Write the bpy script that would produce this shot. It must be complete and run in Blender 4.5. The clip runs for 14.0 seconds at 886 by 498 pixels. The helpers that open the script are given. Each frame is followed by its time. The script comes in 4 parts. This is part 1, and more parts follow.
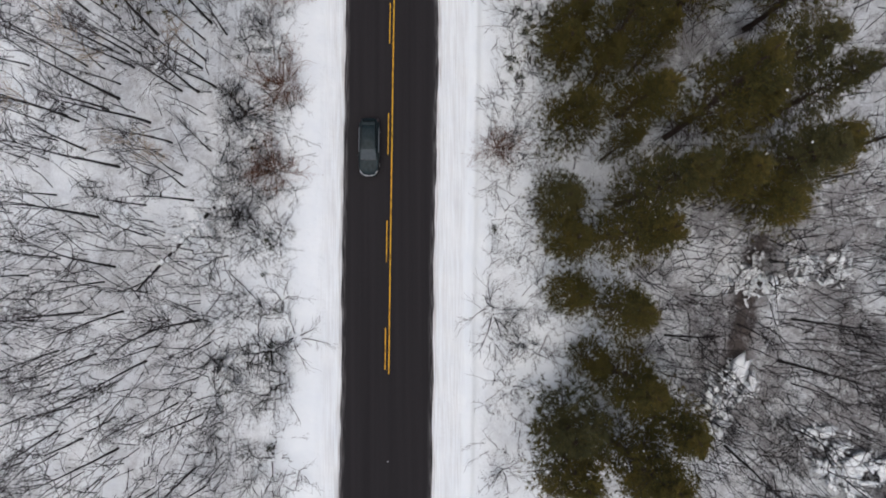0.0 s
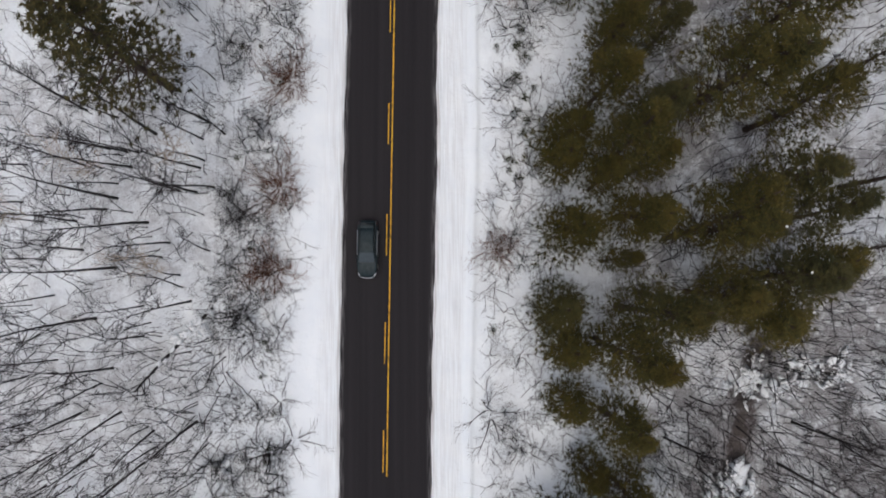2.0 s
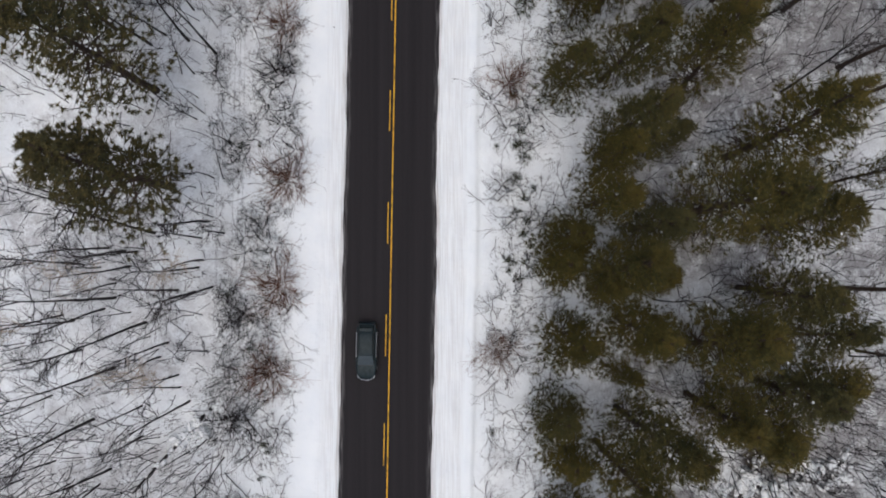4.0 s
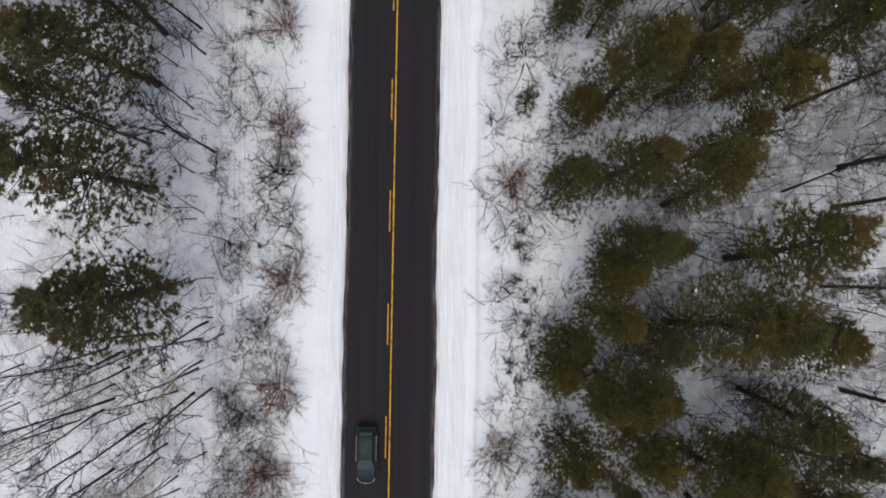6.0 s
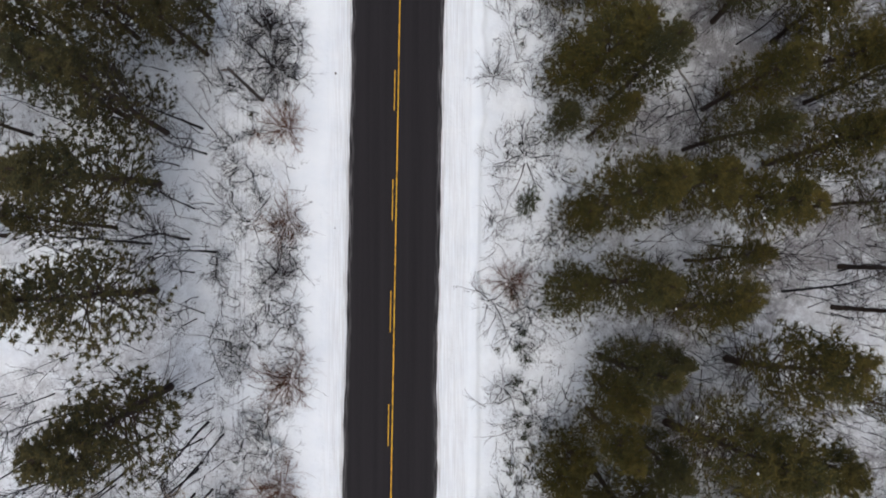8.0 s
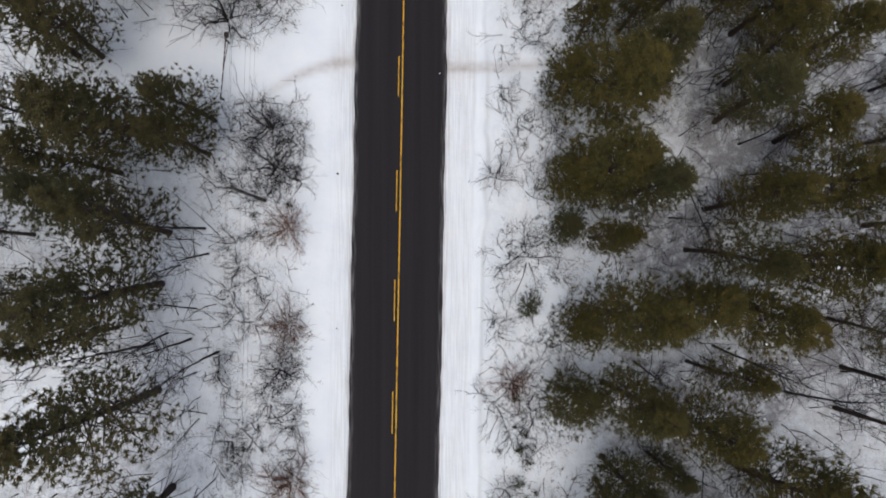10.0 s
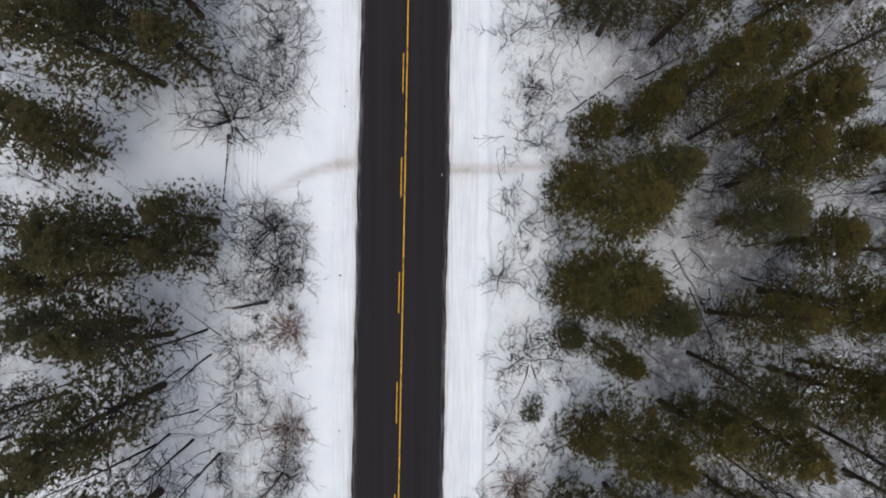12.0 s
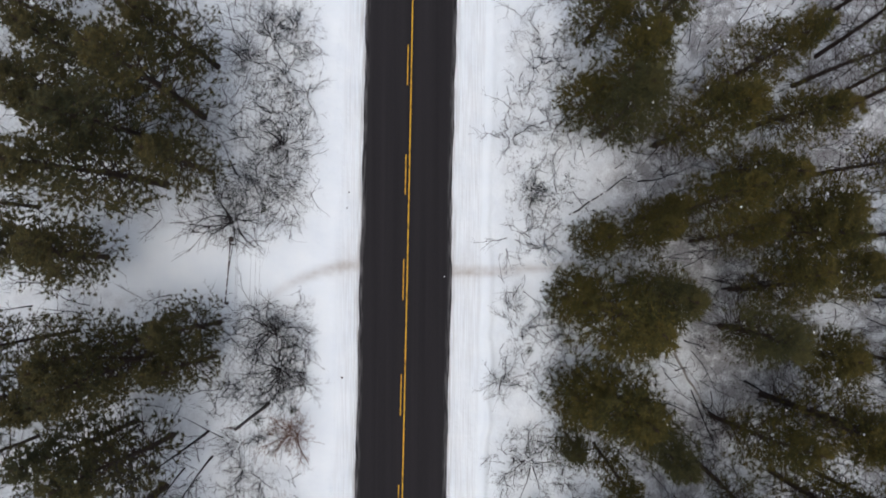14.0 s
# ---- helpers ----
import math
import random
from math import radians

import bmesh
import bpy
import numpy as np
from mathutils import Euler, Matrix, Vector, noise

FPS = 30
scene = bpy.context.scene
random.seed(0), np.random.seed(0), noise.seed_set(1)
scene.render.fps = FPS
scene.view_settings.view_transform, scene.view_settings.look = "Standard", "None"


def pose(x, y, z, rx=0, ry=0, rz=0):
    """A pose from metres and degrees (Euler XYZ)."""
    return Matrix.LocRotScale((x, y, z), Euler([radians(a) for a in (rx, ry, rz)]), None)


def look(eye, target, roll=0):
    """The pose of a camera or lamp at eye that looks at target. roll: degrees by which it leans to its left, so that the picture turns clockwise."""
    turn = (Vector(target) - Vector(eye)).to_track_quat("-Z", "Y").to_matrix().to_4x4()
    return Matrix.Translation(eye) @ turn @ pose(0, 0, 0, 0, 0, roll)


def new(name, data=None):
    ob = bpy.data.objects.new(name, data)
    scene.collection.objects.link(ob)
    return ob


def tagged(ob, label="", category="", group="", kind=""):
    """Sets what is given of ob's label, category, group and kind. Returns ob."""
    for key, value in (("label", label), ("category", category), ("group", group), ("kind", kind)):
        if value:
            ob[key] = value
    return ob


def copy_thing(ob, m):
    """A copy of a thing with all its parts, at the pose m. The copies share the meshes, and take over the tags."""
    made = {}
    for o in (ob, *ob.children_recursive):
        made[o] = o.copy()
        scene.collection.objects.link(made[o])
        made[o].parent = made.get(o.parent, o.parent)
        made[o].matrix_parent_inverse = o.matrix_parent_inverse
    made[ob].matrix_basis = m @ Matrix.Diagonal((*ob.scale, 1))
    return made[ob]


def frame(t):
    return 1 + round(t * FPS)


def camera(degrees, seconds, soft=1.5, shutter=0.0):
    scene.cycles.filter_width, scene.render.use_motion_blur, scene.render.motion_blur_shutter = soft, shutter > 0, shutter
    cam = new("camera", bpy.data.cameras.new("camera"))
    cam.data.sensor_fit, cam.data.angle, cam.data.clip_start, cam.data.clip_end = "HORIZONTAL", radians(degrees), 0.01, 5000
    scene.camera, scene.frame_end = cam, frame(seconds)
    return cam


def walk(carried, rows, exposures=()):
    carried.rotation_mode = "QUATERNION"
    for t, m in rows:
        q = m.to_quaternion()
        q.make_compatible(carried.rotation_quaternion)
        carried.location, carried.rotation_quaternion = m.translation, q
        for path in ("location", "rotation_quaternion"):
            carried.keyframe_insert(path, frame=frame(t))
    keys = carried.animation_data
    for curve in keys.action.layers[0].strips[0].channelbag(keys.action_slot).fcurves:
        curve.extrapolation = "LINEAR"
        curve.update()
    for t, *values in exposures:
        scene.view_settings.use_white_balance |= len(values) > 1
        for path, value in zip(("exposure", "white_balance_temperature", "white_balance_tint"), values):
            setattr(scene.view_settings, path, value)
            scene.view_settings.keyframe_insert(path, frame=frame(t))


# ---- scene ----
cam = camera(62.3, 14.0, 1.7, 0.5)
# seconds, east, north, height, degrees of tilt to the north and to the east, and turn
ROWS = [
    (0.0, 0.000, 0.000, 60.136, 1.701, -0.106, -0.236),
    (0.5, 0.054, 2.128, 60.153, 1.662, -0.084, -0.205),
    (1.0, 0.119, 4.254, 60.171, 1.624, -0.064, -0.175),
    (1.5, 0.185, 6.368, 60.187, 1.587, -0.043, -0.147),
    (2.0, 0.245, 8.492, 60.199, 1.554, -0.023, -0.123),
    (2.5, 0.296, 10.603, 60.204, 1.524, -0.002, -0.102),
    (3.0, 0.334, 12.691, 60.206, 1.492, 0.019, -0.083),
    (3.2, 0.346, 13.526, 60.206, 1.479, 0.027, -0.075),
    (5.3, 0.362, 22.291, 60.134, 1.386, 0.023, -0.032),
    (5.5, 0.355, 23.118, 60.148, 1.394, 0.019, -0.031),
    (6.0, 0.335, 25.172, 60.189, 1.415, 0.008, -0.029),
    (6.5, 0.315, 27.218, 60.239, 1.442, -0.003, -0.029),
    (7.0, 0.299, 29.258, 60.295, 1.472, -0.013, -0.028),
    (7.5, 0.275, 31.300, 60.357, 1.500, -0.020, -0.027),
    (8.0, 0.258, 33.342, 60.421, 1.525, -0.023, -0.025),
    (8.2, 0.253, 34.159, 60.447, 1.533, -0.023, -0.023),
    (10.3, 0.158, 42.920, 60.714, 1.525, 0.065, 0.027),
    (10.5, 0.144, 43.771, 60.732, 1.519, 0.074, 0.037),
    (11.0, 0.112, 45.899, 60.776, 1.503, 0.096, 0.064),
    (11.5, 0.090, 48.032, 60.820, 1.487, 0.114, 0.094),
    (12.0, 0.059, 50.158, 60.865, 1.470, 0.132, 0.126),
    (12.5, 0.023, 52.280, 60.910, 1.453, 0.149, 0.162),
    (13.0, -0.009, 54.410, 60.954, 1.438, 0.164, 0.200),
    (13.5, -0.039, 56.551, 60.996, 1.425, 0.178, 0.240),
    (14.0, -0.075, 58.711, 61.037, 1.417, 0.192, 0.280),
]
walk(cam, [(t, pose(x, y, z, 0, 0, g) @ pose(0, 0, 0, 0, b) @ pose(0, 0, 0, a)) for t, x, y, z, a, b, g in ROWS], [(0.0, 0.03, 6230, 9.8), (7.0, 0.12, 6150, 9.6), (14.0, 0.10, 6060, 8.4)])
SKY, SUN = 0.10, 0.85
# the solid line's bend, in powers of (north / 30 - 1)
LINE = (-3.7225, 0.5168, -0.0024, -0.0168)

import functools

# ---- world and light: a bright overcast winter day ----
world = bpy.data.worlds.new("overcast_sky")
scene.world = world
world.use_nodes = True
wn = world.node_tree
sky = wn.nodes.new("ShaderNodeTexSky")
sky.sky_type, sky.sun_disc = "NISHITA", False
sky.sun_elevation, sky.sun_rotation = radians(76), radians(200)
sky.air_density, sky.dust_density, sky.ozone_density = 1.0, 6.0, 0.6
wn.links.new(sky.outputs[0], wn.nodes["Background"].inputs[0])
wn.nodes["Background"].inputs[1].default_value = SKY
sun = new("sun", bpy.data.lights.new("sun", "SUN"))
sun.data.energy, sun.data.angle, sun.data.color = SUN, radians(75), (1.0, 0.98, 0.96)
# towards the sun of the sky: rotation is clockwise from north
sun.matrix_world = look((0, 0, 100), (-math.sin(radians(200)) * math.cos(radians(76)), -math.cos(radians(200)) * math.cos(radians(76)), 100 - math.sin(radians(76))))


# ---- materials ----
def material(name, rough=0.8, spec=0.3, metal=0.0):
    m = bpy.data.materials.new(name)
    m.use_nodes = True
    b = m.node_tree.nodes["Principled BSDF"]
    b.inputs["Roughness"].default_value, b.inputs["Metallic"].default_value = rough, metal
    b.inputs["Specular IOR Level"].default_value = spec
    return m, m.node_tree, b


def add(nt, kind, **values):
    n = nt.nodes.new(kind)
    for key, value in values.items():
        n.inputs[key.replace("_", " ")].default_value = value
    return n


def ramp(nt, fac, stops):
    n = nt.nodes.new("ShaderNodeValToRGB")
    while len(n.color_ramp.elements) < len(stops):
        n.color_ramp.elements.new(0.5)
    for e, (p, c) in zip(n.color_ramp.elements, stops):
        e.position, e.color = p, (*c, 1)
    nt.links.new(fac, n.inputs[0])
    return n.outputs[0]


def mix(nt, fac, a, b):
    n = nt.nodes.new("ShaderNodeMix")
    n.data_type = "RGBA"
    for value, socket in ((fac, n.inputs[0]), (a, n.inputs[6]), (b, n.inputs[7])):
        if isinstance(value, (int, float)):
            socket.default_value = value
        elif isinstance(value, tuple):
            socket.default_value = (*value, 1)
        else:
            nt.links.new(value, socket)
    return n.outputs[2]


def calc(nt, op, a, b=0.0, c=0.0):
    n = nt.nodes.new("ShaderNodeMath")
    n.operation, n.use_clamp = op, op != "MULTIPLY_ADD"
    for value, socket in zip((a, b, c), n.inputs):
        if isinstance(value, (int, float)):
            socket.default_value = value
        else:
            nt.links.new(value, socket)
    return n.outputs[0]


def spot(nt, scale, detail=4.0, stretch=(1, 1, 1), rough=0.55):
    c = nt.nodes.new("ShaderNodeTexCoord")
    mp = nt.nodes.new("ShaderNodeMapping")
    mp.inputs["Scale"].default_value = stretch
    n = add(nt, "ShaderNodeTexNoise", Scale=scale, Detail=detail, Roughness=rough)
    nt.links.new(c.outputs["Object"], mp.inputs[0])
    nt.links.new(mp.outputs[0], n.inputs["Vector"])
    return n.outputs["Fac"]


def bump(nt, b, heights, strength=0.4, distance=0.05):
    n = add(nt, "ShaderNodeBump", Strength=strength, Distance=distance)
    nt.links.new(heights, n.inputs["Height"])
    nt.links.new(n.outputs[0], b.inputs["Normal"])


def attribute(nt, name):
    n = nt.nodes.new("ShaderNodeAttribute")
    n.attribute_name = name
    return n.outputs["Fac"]


def snow_material():
    m, nt, b = material("snow", 0.65, 0.2)
    soft = spot(nt, 0.35, 6)
    white = ramp(nt, soft, [(0.3, (0.785, 0.83, 0.855)), (0.7, (0.86, 0.893, 0.895))])
    # leaf litter and bark crumbs under the trees, with woodland shade mixed into the colour
    crumb_shade = calc(nt, "MULTIPLY", attribute(nt, "forest"), ramp(nt, spot(nt, 1.1, 8, rough=0.66), [(0.36, (0, 0, 0)), (0.70, (1, 1, 1))]))
    white = mix(nt, calc(nt, "MULTIPLY", crumb_shade, 0.70), white, (0.20, 0.185, 0.185))
    fine = calc(nt, "MULTIPLY", attribute(nt, "forest"), ramp(nt, spot(nt, 9.0, 5, rough=0.75), [(0.46, (0, 0, 0)), (0.62, (1, 1, 1))]))
    white = mix(nt, calc(nt, "MULTIPLY", fine, 0.5), white, (0.15, 0.135, 0.13))
    # sand and slush thrown up along the road and on the track
    streaks = ramp(nt, spot(nt, 3.0, 6, (2.6, 0.10, 1)), [(0.36, (0.10, 0.10, 0.10)), (0.68, (1, 1, 1))])
    dirt = calc(nt, "MULTIPLY", attribute(nt, "dirt"), streaks)
    white = mix(nt, dirt, white, (0.36, 0.325, 0.285))
    worn = ramp(nt, spot(nt, 1.5, 6), [(0.3, (0.55, 0.55, 0.55)), (0.7, (1, 1, 1))])
    white = mix(nt, calc(nt, "MULTIPLY", attribute(nt, "track"), worn), white, (0.40, 0.35, 0.30))
    # wet leaf mud where the creek bed shows
    mud = ramp(nt, calc(nt, "MULTIPLY", attribute(nt, "mud"), ramp(nt, spot(nt, 1.2, 7, rough=0.7), [(0.3, (0.2, 0.2, 0.2)), (0.6, (1, 1, 1))])), [(0.15, (0, 0, 0)), (0.6, (1, 1, 1))])
    white = mix(nt, calc(nt, "MULTIPLY", mud, 0.92), white, (0.060, 0.046, 0.040))
    nt.links.new(white, b.inputs["Base Color"])
    bump(nt, b, spot(nt, 2.2, 8), 0.5, 0.16)
    return m


def asphalt_material():
    m, nt, b = material("asphalt", 0.9, 0.12)
    grain = spot(nt, 40, 3)
    col = ramp(nt, grain, [(0.3, (0.014, 0.0128, 0.0138)), (0.75, (0.028, 0.0255, 0.027))])
    lanes = ramp(nt, spot(nt, 1.3, 3, (1, 0.015, 1)), [(0.35, (0, 0, 0)), (0.7, (1, 1, 1))])
    col = mix(nt, calc(nt, "MULTIPLY", lanes, 0.35), col, (0.042, 0.038, 0.040))
    # dry salt and slush feathering in from the snow
    ragged = ramp(nt, spot(nt, 5.0, 6, (1.4, 0.10, 1)), [(0.40, (0, 0, 0)), (0.75, (1, 1, 1))])
    edge = calc(nt, "MULTIPLY", attribute(nt, "edge"), ragged)
    col = mix(nt, calc(nt, "MULTIPLY", edge, 0.5), col, (0.42, 0.41, 0.40))
    nt.links.new(col, b.inputs["Base Color"])
    bump(nt, b, grain, 0.3, 0.01)
    return m


def paint_material():
    m, nt, b = material("road_paint", 0.7, 0.2)
    worn = ramp(nt, spot(nt, 7, 6, (1, 0.25, 1)), [(0.32, (0.16, 0.09, 0.012)), (0.5, (0.60, 0.33, 0.022))])
    nt.links.new(worn, b.inputs["Base Color"])
    return m


def bark_material(name, dark, light, scale=6.0):
    m, nt, b = material(name, 0.9, 0.15)
    col = ramp(nt, spot(nt, scale, 6, (1, 1, 0.2)), [(0.35, dark), (0.7, light)])
    info = nt.nodes.new("ShaderNodeObjectInfo")
    col = mix(nt, calc(nt, "MULTIPLY", info.outputs["Random"], 0.35), col, (light[0] * 1.5, light[1] * 1.45, light[2] * 1.4))
    nt.links.new(col, b.inputs["Base Color"])
    bump(nt, b, spot(nt, 14, 5, (1, 1, 0.15)), 0.6, 0.03)
    return m


def needle_material(name, dark, green, brown):
    m, nt, b = material(name, 0.75, 0.12)
    geo = nt.nodes.new("ShaderNodeNewGeometry")
    info = nt.nodes.new("ShaderNodeObjectInfo")
    col = ramp(nt, geo.outputs["Random Per Island"], [(0.0, dark), (0.55, green), (0.97, brown)])
    patch = ramp(nt, spot(nt, 0.45, 3), [(0.42, (0, 0, 0)), (0.68, (1, 1, 1))])
    col = mix(nt, calc(nt, "MULTIPLY", patch, 0.4), col, brown)
    col = mix(nt, calc(nt, "MULTIPLY", info.outputs["Random"], 0.25), col, dark)
    grey = ramp(nt, info.outputs["Random"], [(0.0, (1, 1, 1)), (0.35, (0, 0, 0))])
    col = mix(nt, calc(nt, "MULTIPLY", grey, 0.55), col, (0.046, 0.052, 0.030))
    nt.links.new(col, b.inputs["Base Color"])
    return m


def plain_material(name, colour, rough=0.5, metal=0.0, spec=0.4, vary=0.25, scale=4.0):
    m, nt, b = material(name, rough, spec, metal)
    low = tuple(c * (1 - vary) for c in colour)
    nt.links.new(ramp(nt, spot(nt, scale, 5), [(0.3, low), (0.7, colour)]), b.inputs["Base Color"])
    return m


SNOW, ASPHALT, PAINT = snow_material(), asphalt_material(), paint_material()
BARK = bark_material("grey_bark", (0.013, 0.011, 0.011), (0.036, 0.031, 0.030))
PINE_BARK = bark_material("pine_bark", (0.022, 0.016, 0.013), (0.060, 0.042, 0.032))
TWIG = bark_material("twig_bark", (0.016, 0.014, 0.014), (0.044, 0.037, 0.037))
RED_TWIG = bark_material("red_twig_bark", (0.085, 0.040, 0.024), (0.18, 0.092, 0.056))
TAN_TWIG = bark_material("tan_twig_bark", (0.22, 0.18, 0.14), (0.40, 0.34, 0.27))
BIRCH = bark_material("birch_bark", (0.10, 0.09, 0.085), (0.50, 0.48, 0.45), 3.0)
NEEDLES = needle_material("white_pine_needles", (0.024, 0.027, 0.012), (0.063, 0.061, 0.018), (0.150, 0.108, 0.024))
DARK_NEEDLES = needle_material("red_pine_needles", (0.024, 0.028, 0.017), (0.060, 0.058, 0.023), (0.120, 0.088, 0.028))
FIR_NEEDLES = needle_material("fir_needles", (0.034, 0.042, 0.024), (0.065, 0.074, 0.036), (0.10, 0.095, 0.05))
CLEAN_SNOW = plain_material("fresh_snow", (0.91, 0.935, 0.94), 0.6, 0, 0.2, 0.06)
POLE_WOOD = bark_material("weathered_pole_wood", (0.045, 0.038, 0.034), (0.11, 0.095, 0.085), 5.0)
WIRE = plain_material("wire_aluminium", (0.20, 0.20, 0.21), 0.6, 0.3)
GALVANISED = plain_material("galvanised_steel", (0.30, 0.31, 0.32), 0.45, 0.8)
RUSTY = plain_material("rusty_steel", (0.075, 0.058, 0.050), 0.8, 0.2, 0.3, 0.4)
CERAMIC = plain_material("brown_ceramic", (0.11, 0.06, 0.04), 0.25)


# ---- smooth random fields ----
def lattice(i, j, seed):
    v = np.sin(i * 127.1 + j * 311.7 + seed * 74.7) * 43758.5453
    return v - np.floor(v)


def field(x, y, size, seed, octaves=3):
    x, y = np.asarray(x, float) / size, np.asarray(y, float) / size
    total, weight, norm = 0.0, 1.0, 0.0
    for o in range(octaves):
        i, j = np.floor(x), np.floor(y)
        u, v = x - i, y - j
        u, v = u * u * (3 - 2 * u), v * v * (3 - 2 * v)
        a = lattice(i, j, seed + o) * (1 - u) + lattice(i + 1, j, seed + o) * u
        b = lattice(i, j + 1, seed + o) * (1 - u) + lattice(i + 1, j + 1, seed + o) * u
        total, norm = total + weight * (a * (1 - v) + b * v), norm + weight
        x, y, weight = x * 2.03, y * 2.03, weight * 0.5
    return total / norm


def rise(a, b, x):
    t = np.clip((np.asarray(x, float) - a) / (b - a), 0, 1)
    return t * t * (3 - 2 * t)


# ---- the lie of the land ----
def centre(y):
    """East of the road's solid line at that northing."""
    u = np.clip(np.asarray(y, float), -20, 82) / 30 - 1
    bend = LINE[0] + LINE[1] * u + LINE[2] * u**2 + LINE[3] * u**3
    return bend + 0.0160 * (np.asarray(y, float) - np.clip(y, -20, 82))


def west_edge(y):
    return -3.83 + 0.12 * (field(0 * y, y, 7.0, 3, 2) - 0.5) + 0.14 * (field(0 * y, y, 1.3, 4, 2) - 0.5)


def east_edge(y):
    return 3.58 + 0.26 * (field(0 * y, y, 9.0, 5, 2) - 0.5) + 0.16 * (field(0 * y, y, 1.3, 6, 2) - 0.5)


CREEK = [(26.3, 2.0), (25.9, 0.6), (25.5, -0.8), (25.2, -2.0), (24.9, -3.6), (24.5, -5.5), (24.2, -7.2), (23.9, -8.6)]


def creek_gap(x, y):
    """Distance from the creek's line."""
    best = np.full(np.shape(x), 1e9)
    for (ax, ay), (bx, by) in zip(CREEK, CREEK[1:]):
        t = np.clip(((x - ax) * (bx - ax) + (y - ay) * (by - ay)) / ((bx - ax) ** 2 + (by - ay) ** 2), 0, 1)
        best = np.minimum(best, np.hypot(x - ax - t * (bx - ax), y - ay - t * (by - ay)))
    return best


def clearing(x, y):
    """1 on the open side track west of the road, 0 in the woods."""
    south, north = 55.4 + 0.05 * (-18 - x) + 0.6 * field(x, 0 * x, 3, 31), 61.7 - 0.03 * (-18 - x) + 0.8 * field(x, 0 * x, 2.5, 32)
    return rise(0, 0.9, y - south) * rise(0, 0.9, north - y) * rise(-33, -29, x) * (1 - rise(-9, -7, x))


def land(d, y):
    """Height, woodland share and dirt at d metres east of the line."""
    d, y = np.asarray(d, float), np.asarray(y, float)
    x = d + centre(y)
    e, w = d - east_edge(y), west_edge(y) - d
    s = np.maximum(e, w)
    out = rise(-0.05, 0.25, s)
    plough = (field(s, y / 14, 0.32, 7, 2) - 0.5) * 0.11 * rise(0.1, 0.5, s) * (1 - rise(2.0, 3.0, s))
    z = -0.07 + 0.17 * out + plough
    crest = 3.15 + 0.25 * (field(0 * y, y, 8, 8) - 0.5) + 1.0 * (field(0 * y, y, 2.4, 41, 2) - 0.42) * rise(43, 48, y) * (1 - rise(62, 66, y))
    z += np.where(e > w, 0.27 * np.exp(-(((s - crest) / 0.26) ** 2)) * (1 - 0.3 * rise(57, 60, y)), 0.06 * np.exp(-(((s - 2.4) / 0.7) ** 2)))
    wood = rise(3.6, 5.6, s + 1.1 * (field(x, y, 1.7, 9) - 0.5))
    wood *= 1 - clearing(x, y)
    z += -0.35 * rise(3.6, 7.5, s) + wood * ((field(x, y, 2.4, 10, 4) - 0.5) * 0.55 + (field(x, y, 11, 11, 2) - 0.5) * 0.9) + (field(x, y, 1.3, 12) - 0.5) * (0.05 * rise(0.3, 1.0, s) + 0.16 * rise(3.4, 5.0, s) * (1 - clearing(x, y)))
    z -= (0.45 + 0.5 * (field(x, y, 1.5, 21) - 0.5)) * np.exp(-((creek_gap(x, y) / 0.6) ** 2))
    # on the east bank this stops short of the crest, leaving it white
    dirt = 0.62 * (1 - rise(0.0, 0.6, s)) + np.where(e > w, 0.26 * (1 - rise(2.3, 2.8, s)), 0.28 * (1 - rise(0.8, 2.4, s)))
    # the track that crosses the road
    line_w = 58.9 - 0.0048 * (x + 6.5) ** 2 * 8.2
    line_e = 58.35 + 0.010 * np.maximum(x - 2, 0) ** 2
    off = np.where(x < -3, np.abs(y - line_w) * 0.85, np.abs(y - line_e))
    reach = np.where(x < -3, rise(-17, -10, x), 1 - rise(8.5, 12.5, x))
    track = 0.68 * reach * np.exp(-((off / 0.36) ** 2)) + 0.24 * np.exp(-((off / 1.4) ** 2)) * np.where(x > 0, 1 - rise(1.5, 4.5, x), rise(-10.5, -8.5, x))
    # litter, deepened under the pines so the colour carries their shade too
    litter_shade = wood * np.where(x > 0, 0.18 + 1.2 * rise(11, 17, x) + 0.35 * rise(17, 22, x) + 0.45 * rise(19, 23, x) * (1 - rise(1, 5, y)), 0.22 + 0.24 * (1 - rise(24, 32, y)) * (1 - rise(-17.5, -13.5, x)) + 0.25 * (1 - rise(-24, -19, x))) * (0.35 + 1.0 * rise(0.32, 0.62, field(x, y, 4.5, 23, 3)))
    mud = np.exp(-((creek_gap(x, y) / (0.75 + 0.9 * field(x, y, 1.1, 22))) ** 2)) * (y < 30)
    # slight grey just beyond the east crest, setting off the white ridge
    litter_shade = litter_shade + np.where(e > w, 0.10 * rise(3.35, 3.7, s) * (1 - rise(5.0, 6.5, s)), 0)
    return z, litter_shade, np.clip(dirt, 0, 1), mud, np.clip(track, 0, 1)


@functools.lru_cache(maxsize=256)
def lie(x, y):
    """Height and woodland share at one place."""
    z, wood, *_ = land(np.array([x - float(centre(np.array(y)))]), np.array([float(y)]))
    return float(z[0]), float(wood[0])


def ground_z(x, y):
    return lie(x, y)[0]


def spread(first, last):
    """Coordinates growing from first out to last."""
    out, step = [first], 0.6 if last > first else -0.6
    while abs(out[-1]) < abs(last):
        out.append(out[-1] + step)
        step *= 1.5
    return out[1:]


